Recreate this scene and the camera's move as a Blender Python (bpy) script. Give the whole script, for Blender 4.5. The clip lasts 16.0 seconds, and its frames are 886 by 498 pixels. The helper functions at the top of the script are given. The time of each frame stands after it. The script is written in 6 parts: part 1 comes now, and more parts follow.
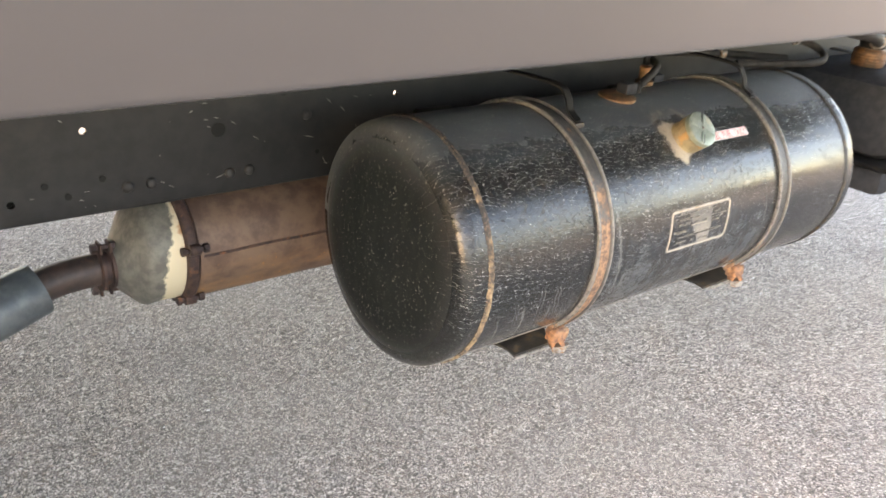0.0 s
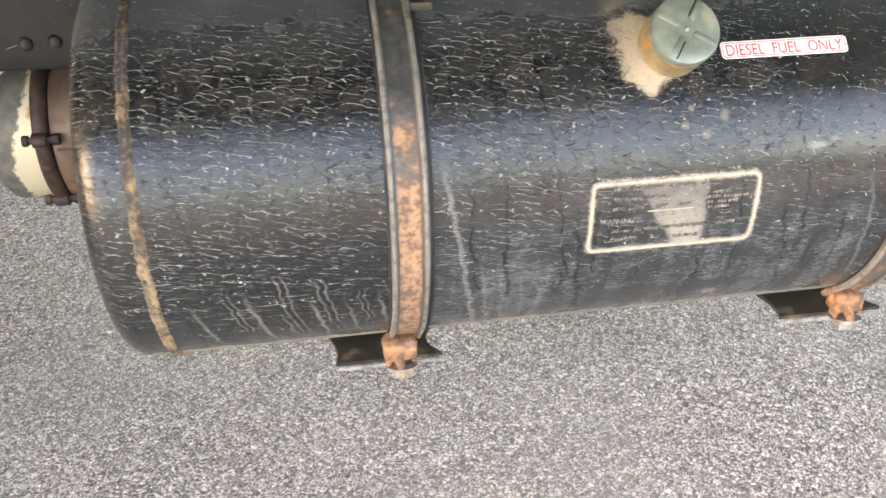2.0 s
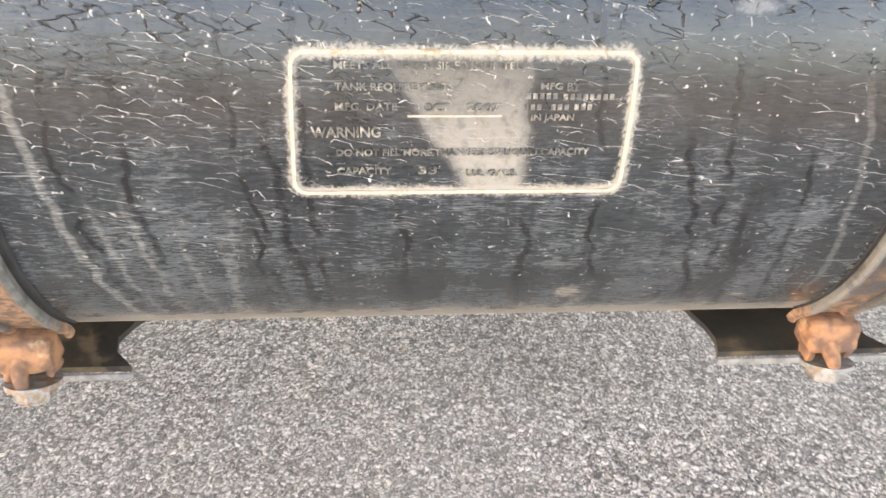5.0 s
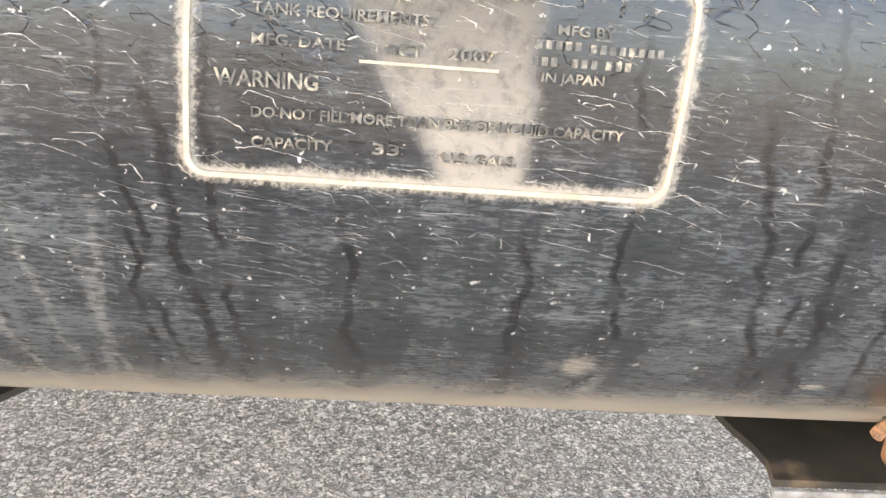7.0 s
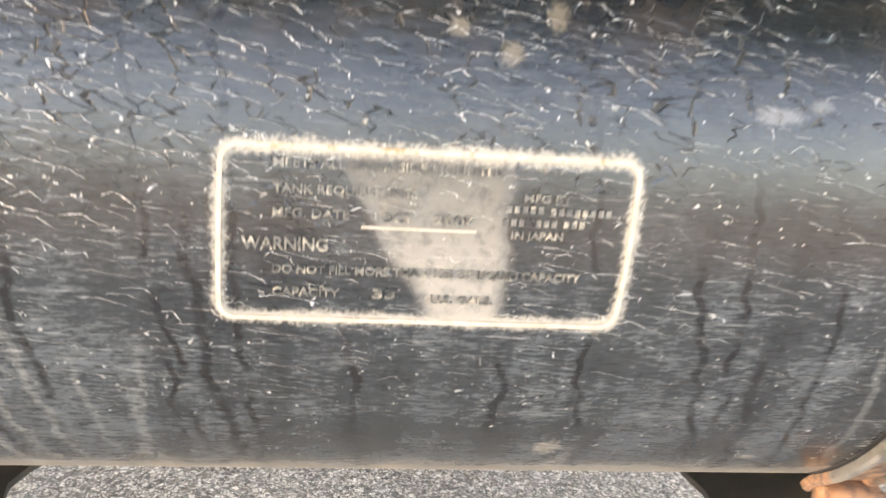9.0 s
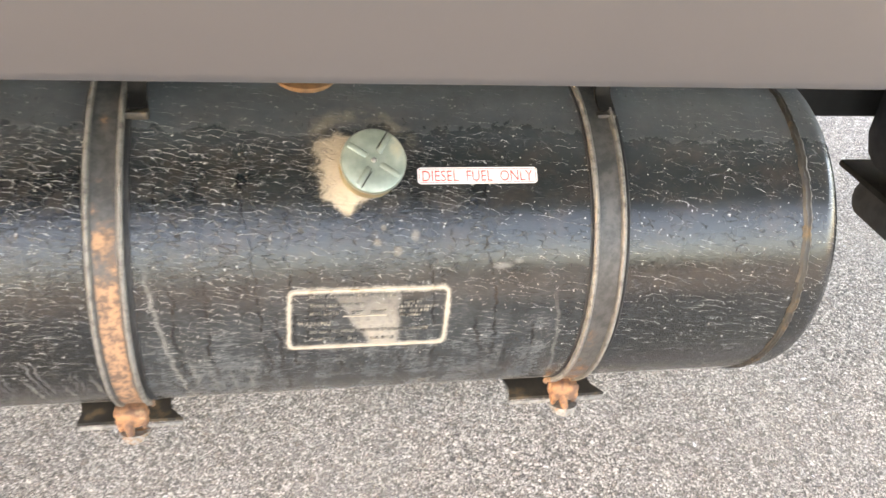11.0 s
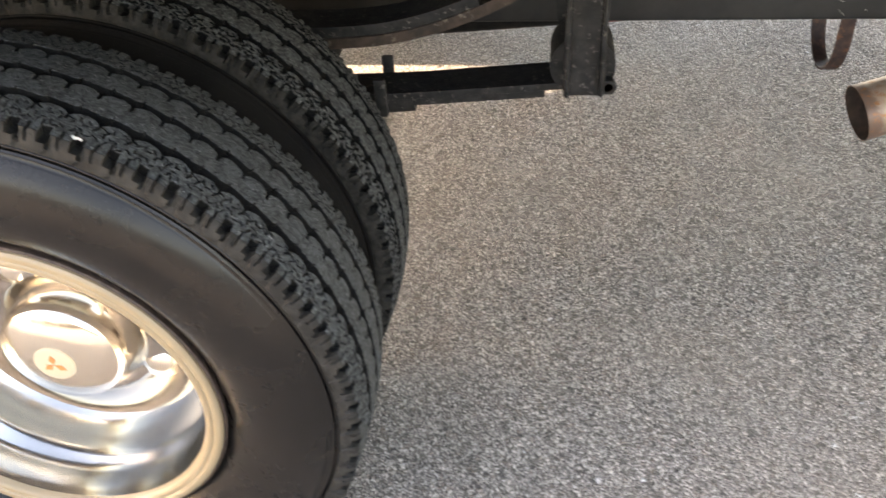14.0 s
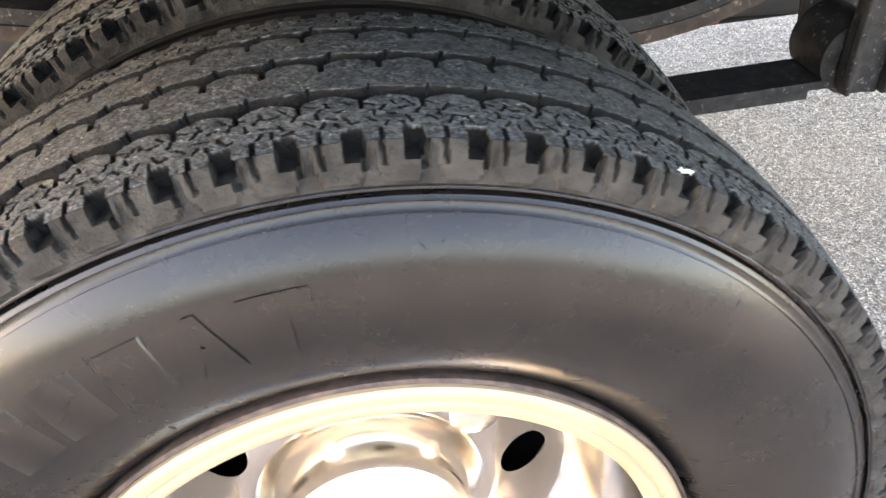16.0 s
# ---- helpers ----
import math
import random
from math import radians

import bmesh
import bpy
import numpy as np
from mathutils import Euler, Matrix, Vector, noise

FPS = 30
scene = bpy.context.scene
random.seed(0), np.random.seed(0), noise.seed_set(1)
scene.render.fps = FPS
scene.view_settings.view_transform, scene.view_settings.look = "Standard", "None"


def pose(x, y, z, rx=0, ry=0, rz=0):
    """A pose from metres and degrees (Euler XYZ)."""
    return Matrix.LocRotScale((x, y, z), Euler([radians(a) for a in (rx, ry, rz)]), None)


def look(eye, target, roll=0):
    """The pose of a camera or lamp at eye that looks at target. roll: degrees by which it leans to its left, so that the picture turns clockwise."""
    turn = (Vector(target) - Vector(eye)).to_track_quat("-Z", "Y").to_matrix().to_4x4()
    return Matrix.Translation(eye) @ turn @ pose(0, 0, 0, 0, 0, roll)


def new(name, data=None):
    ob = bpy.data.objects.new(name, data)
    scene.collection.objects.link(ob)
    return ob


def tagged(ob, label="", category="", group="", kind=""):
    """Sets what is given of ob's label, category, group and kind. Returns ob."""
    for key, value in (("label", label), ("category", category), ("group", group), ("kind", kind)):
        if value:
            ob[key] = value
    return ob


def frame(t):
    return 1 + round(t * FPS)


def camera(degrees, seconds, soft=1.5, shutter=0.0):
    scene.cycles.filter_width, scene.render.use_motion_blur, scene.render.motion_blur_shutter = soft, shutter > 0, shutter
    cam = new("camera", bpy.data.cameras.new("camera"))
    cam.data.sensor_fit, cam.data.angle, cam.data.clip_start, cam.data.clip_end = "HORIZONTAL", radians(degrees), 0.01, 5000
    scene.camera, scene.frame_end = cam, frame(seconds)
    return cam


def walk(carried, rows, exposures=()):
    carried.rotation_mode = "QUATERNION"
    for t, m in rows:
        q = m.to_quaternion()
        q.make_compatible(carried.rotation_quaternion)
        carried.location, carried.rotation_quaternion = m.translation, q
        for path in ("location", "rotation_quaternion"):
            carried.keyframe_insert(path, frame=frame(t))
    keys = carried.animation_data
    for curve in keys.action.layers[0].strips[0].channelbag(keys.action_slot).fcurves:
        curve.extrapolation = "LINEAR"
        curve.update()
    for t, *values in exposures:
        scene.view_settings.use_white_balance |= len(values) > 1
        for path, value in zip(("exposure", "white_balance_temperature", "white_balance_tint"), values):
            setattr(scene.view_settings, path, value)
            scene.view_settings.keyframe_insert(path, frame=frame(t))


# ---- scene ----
cam = camera(54.2, 16.0, shutter=0.30)
EXPOSURES = [(t, e, k, 22) for t, e, k in ((0.0, 3.7, 8800), (0.5, 3.9, 8800), (1.2, 4.0, 8800), (2.0, 3.9, 8800), (3.5, 3.8, 8800), (6.5, 3.92, 8800), (8.0, 3.92, 8800), (9.0, 4.0, 9100), (9.5, 4.18, 10225), (9.7, 4.18, 10225), (11.8, 4.0, 9100), (12.5, 4.18, 9100), (13.0, 4.25, 9100), (13.5, 3.9, 9375), (14.0, 3.65, 9200), (14.5, 3.52, 9050), (15.0, 3.75, 8600), (15.5, 4.08, 8450), (16.0, 4.55, 8275))]
PATH = [
    (0, (0.104, 0.101, 1.059), (1.245, 1.473, 0.272), 4.7),
    (0.5, (0.356, 0.111, 1.026), (1.272, 1.578, 0.126), 2.65),
    (1, (0.627, 0.193, 0.974), (1.393, 1.76, -0.005), 1.3),
    (1.5, (0.838, 0.218, 0.951), (1.371, 1.851, -0.074), 0.3),
    (2, (1.084, 0.248, 0.911), (1.354, 1.929, -0.139), -0.3),
    (2.5, (1.187, 0.255, 0.908), (1.34, 1.941, -0.156), -0.5),
    (3, (1.237, 0.269, 0.902), (1.413, 1.949, -0.168), 0.8),
    (3.5, (1.282, 0.332, 0.878), (1.5, 1.99, -0.22), 2.2),
    (4, (1.326, 0.429, 0.83), (1.531, 2.06, -0.309), 1.6),
    (4.2, (1.342, 0.456, 0.795), (1.532, 2.083, -0.353), 1.0),
    (6.3, (1.408, 0.651, 0.535), (1.510, 2.526, -0.155), 4.7),
    (6.5, (1.408, 0.657, 0.535), (1.534, 2.532, -0.151), 4.9),
    (7, (1.411, 0.659, 0.535), (1.584, 2.527, -0.159), 5.1),
    (7.5, (1.408, 0.657, 0.533), (1.599, 2.521, -0.165), 5.1),
    (8, (1.404, 0.657, 0.540), (1.602, 2.526, -0.144), 5.0),
    (8.5, (1.404, 0.651, 0.554), (1.603, 2.524, -0.119), 5.0),
    (9, (1.398, 0.622, 0.615), (1.624, 2.470, -0.117), 4.8),
    (9.5, (1.415, 0.553, 0.758), (1.765, 2.288, -0.172), 5.2),
    (9.7, (1.418, 0.522, 0.82), (1.833, 2.195, -0.194), 5.7),
    (11.8, (1.094, 0.055, 1.135), (1.383, 1.656, 0.060), 5.0),
    (12.0, (0.991, 0.032, 1.144), (1.199, 1.645, 0.069), 4.0),
    (12.2, (0.840, 0.014, 1.149), (0.974, 1.633, 0.071), 3.4),
    (12.5, (0.604, 0.029, 1.131), (0.544, 1.637, 0.029), 0.7),
    (13, (0.218, 0.061, 1.109), (-0.081, 1.639, -0.083), -2.4),
    (13.5, (-0.121, 0.074, 1.094), (-0.43, 1.614, -0.144), -3.3),
    (13.8, (-0.275, 0.071, 1.103), (-0.521, 1.624, -0.133), -3.6),
    (14, (-0.352, 0.095, 1.103), (-0.581, 1.646, -0.139), -3.9),
    (14.5, (-0.573, 0.177, 1.06), (-0.789, 1.746, -0.161), -4.8),
    (15, (-0.756, 0.275, 1.02), (-0.898, 1.853, -0.199), -5.3),
    (15.5, (-0.876, 0.334, 0.971), (-0.75, 1.932, -0.226), -2.9),
    (16, (-0.973, 0.369, 0.942), (-0.671, 1.965, -0.225), 0.7),
]
walk(cam, [(t, look(eye, target, roll)) for t, eye, target, roll in PATH], EXPOSURES)

# ---- light ----
SUN_EL, SUN_AZ = 23.5, 90.0          # degrees; azimuth from +y towards -x: it shines along the truck from behind
world = bpy.data.worlds.new("sky")
scene.world = world
world.use_nodes = True
wnt = world.node_tree
wnt.nodes.clear()
sky = wnt.nodes.new("ShaderNodeTexSky")
sky.sky_type = "NISHITA"
sky.sun_disc = False
sky.sun_elevation = radians(SUN_EL)
sky.sun_rotation = radians(-SUN_AZ)
sky.air_density, sky.dust_density, sky.ozone_density = 1.0, 1.2, 1.0
wbg = wnt.nodes.new("ShaderNodeBackground")
wbg.inputs["Strength"].default_value = 0.15
wout = wnt.nodes.new("ShaderNodeOutputWorld")
wnt.links.new(sky.outputs[0], wbg.inputs[0])
wnt.links.new(wbg.outputs[0], wout.inputs[0])
sun_data = bpy.data.lights.new("sun", "SUN")
sun_data.energy, sun_data.angle, sun_data.color = 3.2, radians(0.5), (1.0, 0.93, 0.83)
sun = new("sun", sun_data)
sd = Vector((-math.sin(radians(SUN_AZ)) * math.cos(radians(SUN_EL)), math.cos(radians(SUN_AZ)) * math.cos(radians(SUN_EL)), math.sin(radians(SUN_EL))))
sun.matrix_world = look(sd * 30, (0, 0, 0))


# ---- materials ----
def node(nt, kind, ins=None, **attrs):
    n = nt.nodes.new("ShaderNode" + kind)
    for k, v in attrs.items():
        setattr(n, k, v)
    for k, v in (ins or {}).items():
        s = n.inputs[k]
        if isinstance(v, bpy.types.NodeSocket):
            nt.links.new(v, s)
        else:
            s.default_value = v
    return n


def material(name, rough=0.5, metal=0.0, color=(0.5, 0.5, 0.5), **more):
    m = bpy.data.materials.new(name)
    m.use_nodes = True
    nt = m.node_tree
    b = nt.nodes["Principled BSDF"]
    b.inputs["Roughness"].default_value = rough
    b.inputs["Metallic"].default_value = metal
    b.inputs["Base Color"].default_value = (*color, 1)
    for k, v in more.items():
        b.inputs[k.replace("_", " ")].default_value = v
    return m, nt, b


def math_n(nt, op, a, b=0.0, c=0.0):
    n = nt.nodes.new("ShaderNodeMath")
    n.operation = op
    for i, v in enumerate((a, b, c)):
        if isinstance(v, bpy.types.NodeSocket):
            nt.links.new(v, n.inputs[i])
        else:
            n.inputs[i].default_value = v
    return n.outputs[0]


def ramp(nt, v, lo, hi, a=0.0, b=1.0):
    """Smooth step of v from lo to hi, giving a to b."""
    n = node(nt, "MapRange", {"Value": v, "From Min": lo, "From Max": hi, "To Min": a, "To Max": b}, interpolation_type="SMOOTHSTEP", clamp=False)
    return n.outputs["Result"]


def mix(nt, f, a, b):
    n = nt.nodes.new("ShaderNodeMix")
    n.data_type = "RGBA"
    for i, v in ((0, f), (6, a), (7, b)):
        if isinstance(v, bpy.types.NodeSocket):
            nt.links.new(v, n.inputs[i])
        elif i == 0:
            n.inputs[0].default_value = v
        else:
            n.inputs[i].default_value = (*v, 1)
    return n.outputs[2]


def vscale(nt, vec, s):
    return node(nt, "VectorMath", {0: vec, 1: s}, operation="MULTIPLY").outputs[0]


def noise_n(nt, vec, scale, detail=4.0, rough=0.55, distort=0.0):
    return node(nt, "TexNoise", {"Vector": vec, "Scale": scale, "Detail": detail, "Roughness": rough, "Distortion": distort}).outputs["Fac"]


def objc(nt):
    return node(nt, "TexCoord").outputs["Object"]


def bump(nt, b, height, strength=0.5, dist=0.002):
    n = node(nt, "Bump", {"Height": height, "Strength": strength, "Distance": dist})
    nt.links.new(n.outputs[0], b.inputs["Normal"])
    return n


def link(nt, out, b, name):
    nt.links.new(out, b.inputs[name])


def dull(name, color, other, rough=0.6, metal=0.0, scale=30.0, spot=None, spot_scale=8.0, spot_at=(0.58, 0.68), relief=0.3, dist=0.001):
    """A worn surface: two tones by fine noise, and stains of a third by coarse noise."""
    m, nt, b = material(name, rough, metal, color)
    o = objc(nt)
    col = mix(nt, ramp(nt, noise_n(nt, o, scale, 6), 0.35, 0.65), color, other)
    if spot:
        f = ramp(nt, noise_n(nt, o, spot_scale, 7, 0.65), *spot_at)
        col = mix(nt, f, col, spot)
        link(nt, ramp(nt, f, 0, 1, rough, min(1, rough + 0.3)), b, "Roughness")
    link(nt, col, b, "Base Color")
    bump(nt, b, noise_n(nt, o, scale * 6, 5, 0.7), relief, dist)
    return m


# asphalt with stone chips
ASPHALT, nt, b = material("asphalt", 0.85)
o = objc(nt)
warp = node(nt, "VectorMath", {0: o, 1: vscale(nt, node(nt, "TexNoise", {"Vector": o, "Scale": 120.0, "Detail": 3.0}).outputs["Color"], (0.012, 0.012, 0.012))}, operation="ADD").outputs[0]
v1 = node(nt, "TexVoronoi", {"Vector": warp, "Scale": 155.0}, feature="F1")
v2 = node(nt, "TexVoronoi", {"Vector": warp, "Scale": 370.0}, feature="F1")
e1 = node(nt, "TexVoronoi", {"Vector": warp, "Scale": 155.0}, feature="DISTANCE_TO_EDGE").outputs["Distance"]
sep1 = node(nt, "SeparateColor", {"Color": v1.outputs["Color"]})
sep2 = node(nt, "SeparateColor", {"Color": v2.outputs["Color"]})
stone = node(nt, "ValToRGB", {"Fac": sep1.outputs[0]})
cr = stone.color_ramp
for p, c in ((0.0, (0.051, 0.0455, 0.042)), (0.3, (0.280, 0.239, 0.209)), (0.55, (0.515, 0.440, 0.385)), (0.8, (0.72, 0.614, 0.540)), (1.0, (0.83, 0.745, 0.660))):
    e = cr.elements[0] if p == 0 else cr.elements[1] if p == 1 else cr.elements.new(p)
    e.position, e.color = p, (*c, 1)
fine = mix(nt, ramp(nt, sep2.outputs[0], 0.1, 0.9), (0.035, 0.032, 0.029), (0.87, 0.748, 0.665))
col = mix(nt, ramp(nt, sep1.outputs[1], 0.2, 0.8, 0.15, 0.75), stone.outputs[0], fine)
col = mix(nt, ramp(nt, sep1.outputs[1], 0.86, 0.95, 0, 0.5), col, (0.30, 0.22, 0.17))
col = mix(nt, math_n(nt, "MULTIPLY", ramp(nt, e1, 0.03, 0.19, 1.0, 0.0), ramp(nt, noise_n(nt, o, 160.0, 3), 0.32, 0.60, 0.28, 0.84)), col, (0.045, 0.041, 0.037))
glint = math_n(nt, "MULTIPLY", ramp(nt, sep2.outputs[1], 0.90, 0.93), ramp(nt, v2.outputs["Distance"], 0.30, 0.42, 0.8, 0.0))
col = mix(nt, glint, col, (0.88, 0.82, 0.74))
pit = math_n(nt, "MULTIPLY", ramp(nt, sep2.outputs[2], 0.86, 0.90), 0.75)
col = mix(nt, pit, col, (0.03, 0.027, 0.025))
large = noise_n(nt, o, 1.6, 5, 0.6)
col = mix(nt, ramp(nt, large, 0.35, 0.7, 0.0, 0.35), col, (0.36, 0.325, 0.285))
col = mix(nt, ramp(nt, noise_n(nt, o, 2.3, 4, 0.55), 0.50, 0.66, 0.0, 0.16), col, (0.10, 0.090, 0.081))
sx = node(nt, "SeparateXYZ", {"Vector": o})
spot_d = math_n(nt, "SQRT", math_n(nt, "ADD", math_n(nt, "POWER", math_n(nt, "MULTIPLY", math_n(nt, "ADD", sx.outputs[0], 0.88), 0.75), 2.0), math_n(nt, "POWER", math_n(nt, "SUBTRACT", sx.outputs[1], 2.0), 2.0)))
dark_spot = ramp(nt, math_n(nt, "ADD", spot_d, math_n(nt, "MULTIPLY", noise_n(nt, o, 14.0), 0.12)), 0.13, 0.19, 0.75, 0.0)
col = mix(nt, dark_spot, col, (0.035, 0.030, 0.024))
link(nt, col, b, "Base Color")
hgt = math_n(nt, "ADD", math_n(nt, "MULTIPLY", ramp(nt, v1.outputs["Distance"], 0.0, 0.8, 1.0, 0.0), math_n(nt, "ADD", sep1.outputs[2], 0.35)), math_n(nt, "MULTIPLY", ramp(nt, v2.outputs["Distance"], 0.0, 0.9, 1.0, 0.0), 0.35))
bump(nt, b, hgt, 1.0, 0.005)

# black tank paint: crazed, dusty, with tan stains of their own shape
TANK_C, TANK_R = (1.168, 0.478), 0.21


def tank_paint(name, stains=True):
    m, nt, b = material(name, 0.3, Specular_IOR_Level=0.75)
    o = objc(nt)
    uv = node(nt, "UVMap", uv_map="skin").outputs[0]
    s = node(nt, "SeparateXYZ", {"Vector": uv})
    u, v = s.outputs[0], s.outputs[1]

    def mul(p, *others):
        for q in others:
            p = math_n(nt, "MULTIPLY", p, q)
        return p

    def add(p, q):
        return math_n(nt, "ADD", p, q)

    from_mid = math_n(nt, "ABSOLUTE", math_n(nt, "SUBTRACT", u, 1.433))
    on_barrel = ramp(nt, from_mid, 0.560, 0.578, 1.0, 0.0)

    def crazing(wide, high, seed, jitter, thick):
        """Cells of cracked paint: their lifted upper edges, the upright cracks between them, and a random number each."""
        wv = node(nt, "TexNoise", {"Vector": o, "Scale": 0.85 / wide, "Detail": 4.0, "Roughness": 0.62}).outputs["Color"]
        q = node(nt, "VectorMath", {0: vscale(nt, o, (1.0 / wide, 0.0, 0.0)), 1: vscale(nt, wv, (jitter, jitter * 1.3, 0.0))}, operation="ADD").outputs[0]
        lean = math_n(nt, "MULTIPLY", add(v, mul(u, 0.20)), 1.0 / high)
        q = node(nt, "VectorMath", {0: q, 1: node(nt, "CombineXYZ", {"X": seed, "Y": lean}).outputs[0]}, operation="ADD").outputs[0]
        cell = node(nt, "TexVoronoi", {"Vector": q, "Scale": 1.0, "Randomness": 0.9}, feature="F1", voronoi_dimensions="2D")
        gap = node(nt, "TexVoronoi", {"Vector": q, "Scale": 1.0, "Randomness": 0.9}, feature="DISTANCE_TO_EDGE", voronoi_dimensions="2D").outputs["Distance"]
        rel = node(nt, "SeparateXYZ", {"Vector": node(nt, "VectorMath", {0: q, 1: cell.outputs["Position"]}, operation="SUBTRACT").outputs[0]})
        rx, ry = math_n(nt, "ABSOLUTE", rel.outputs[0]), rel.outputs[1]
        lip = mul(ramp(nt, gap, thick * 0.35, thick, 1.0, 0.0), ramp(nt, math_n(nt, "SUBTRACT", ry, mul(rx, 0.45)), 0.04, 0.18))
        crack = mul(ramp(nt, gap, 0.012, 0.060, 1.0, 0.0), ramp(nt, math_n(nt, "SUBTRACT", rx, math_n(nt, "ABSOLUTE", ry)), 0.02, 0.16))
        rnd = node(nt, "SeparateColor", {"Color": cell.outputs["Color"]})
        return lip, crack, rnd.outputs[0], rnd.outputs[1]

    # where the paint has crazed: the upper half of the rear two thirds, thinning out below and forward
    where = add(noise_n(nt, o, 9.0, 4, 0.6), add(ramp(nt, u, 1.12, 1.24, 0.10, 0.0), add(mul(v, 1.3), ramp(nt, u, 1.36, 1.68, 0.0, -0.36))))
    worn = mul(ramp(nt, where, 0.34, 0.66, 0.22, 1.0), ramp(nt, v, 0.205, 0.245, 1.0, 0.2), on_barrel)
    broken = noise_n(nt, vscale(nt, o, (60.0, 140.0, 140.0)), 1.0, 3, 0.6)
    lip1, crack1, r1, r1b = crazing(0.0165, 0.0068, 0.0, 0.80, 0.050)
    lip2, _, r2, _ = crazing(0.0100, 0.0042, 37.0, 0.85, 0.066)
    lip3, crack3, r3, _ = crazing(0.0360, 0.0070, 71.0, 0.65, 0.040)
    on1 = mul(ramp(nt, add(r1, mul(worn, 0.62)), 0.78, 1.15), ramp(nt, broken, 0.41, 0.52))
    on2 = mul(ramp(nt, add(r2, mul(worn, 0.60)), 0.85, 1.30), ramp(nt, noise_n(nt, o, 45.0, 3), 0.44, 0.60))
    on3 = mul(ramp(nt, r3, 0.30, 0.6), ramp(nt, broken, 0.43, 0.53), ramp(nt, v, -0.11, -0.05), ramp(nt, v, 0.14, 0.06), on_barrel)
    bead = ramp(nt, noise_n(nt, o, 300.0, 3, 0.6), 0.36, 0.64, 0.30, 1.35)
    lines = mul(math_n(nt, "MAXIMUM", mul(lip1, on1, ramp(nt, v, -0.12, 0.02, 0.30, 1.0)), mul(lip3, on3, 0.7)), bead, on_barrel)
    lines2 = mul(lip2, on2, bead, ramp(nt, v, -0.10, 0.03, 0.08, 1.0), on_barrel)
    cracks = mul(math_n(nt, "MAXIMUM", crack1, mul(crack3, 0.6)), ramp(nt, add(r1b, mul(worn, 0.5)), 0.75, 1.05), ramp(nt, v, 0.00, 0.07, 0.25, 1.0), on_barrel)

    # base coat: black with a little brown and green in it
    col = mix(nt, ramp(nt, noise_n(nt, o, 7.0, 3, 0.5), 0.3, 0.7), (0.0080, 0.0098, 0.0106), (0.0120, 0.0150, 0.0152))
    col = mix(nt, mul(ramp(nt, noise_n(nt, o, 30.0, 5, 0.7), 0.42, 0.70), ramp(nt, v, 0.0, 0.12, 0.04, 0.55), on_barrel), col, (0.036, 0.026, 0.020))

    # dust: a thin film over the lower half, combed into fine lengthwise scratches and washed in soft upright streaks
    streak = noise_n(nt, vscale(nt, uv, (34.0, 3.5, 1.0)), 1.0, 5, 0.6)
    grain = noise_n(nt, vscale(nt, o, (110.0, 620.0, 620.0)), 1.0, 6, 0.80)
    cloud = noise_n(nt, vscale(nt, o, (16.0, 30.0, 30.0)), 1.0, 7, 0.72)
    low = ramp(nt, v, 0.11, -0.11, 0.02, 0.20)
    near = ramp(nt, from_mid, 0.20, 0.33, 1.0, 0.16)
    haze = mul(low, near, ramp(nt, streak, 0.32, 0.68, 0.45, 1.35), ramp(nt, cloud, 0.30, 0.70, 0.45, 1.45), ramp(nt, grain, 0.38, 0.62, 0.35, 1.60), on_barrel)
    settled = mul(ramp(nt, v, 0.16, 0.29, 0.0, 0.46), ramp(nt, noise_n(nt, o, 24.0, 6, 0.7), 0.25, 0.75, 0.55, 1.1))
    settled = add(settled, mul(ramp(nt, u, 1.55, 1.75, 0.0, 0.07), ramp(nt, v, 0.05, 0.20)))
    haze = math_n(nt, "MAXIMUM", haze, mul(settled, on_barrel))
    col = mix(nt, haze, col, (0.172, 0.194, 0.205))
    scratch = mul(ramp(nt, noise_n(nt, vscale(nt, o, (34.0, 700.0, 700.0)), 1.0, 2, 0.5), 0.64, 0.69), ramp(nt, cloud, 0.46, 0.60), ramp(nt, v, 0.08, -0.05, 0.05, 0.55), on_barrel)
    col = mix(nt, scratch, col, (0.33, 0.325, 0.305))
    # lifted edges drawn pale: their glints are put into the colour
    col = mix(nt, math_n(nt, "MINIMUM", lines, 1.0), col, (0.60, 0.59, 0.56))
    col = mix(nt, math_n(nt, "MINIMUM", mul(lines2, 0.7), 1.0), col, (0.44, 0.43, 0.40))
    col = mix(nt, mul(cracks, 0.65), col, (0.005, 0.005, 0.005))
    specks = ramp(nt, noise_n(nt, o, 260.0, 2, 0.5), 0.70, 0.74)
    col = mix(nt, mul(specks, 0.7), col, (0.48, 0.46, 0.42))
    off_barrel = ramp(nt, on_barrel, 0.0, 0.6, 1.0, 0.0)                             # the end: stone chips and pale spatter
    chipped = mul(ramp(nt, noise_n(nt, o, 150.0, 4, 0.7), 0.60, 0.68), ramp(nt, noise_n(nt, o, 13.0, 4, 0.6), 0.38, 0.60, 0.25, 1.0))
    col = mix(nt, mul(chipped, off_barrel, 0.60), col, (0.26, 0.275, 0.24))
    mould = mul(ramp(nt, noise_n(nt, vscale(nt, o, (30.0, 90.0, 30.0)), 1.0, 4, 0.65), 0.45, 0.68), off_barrel, 0.20)
    col = mix(nt, mould, col, (0.032, 0.040, 0.030))

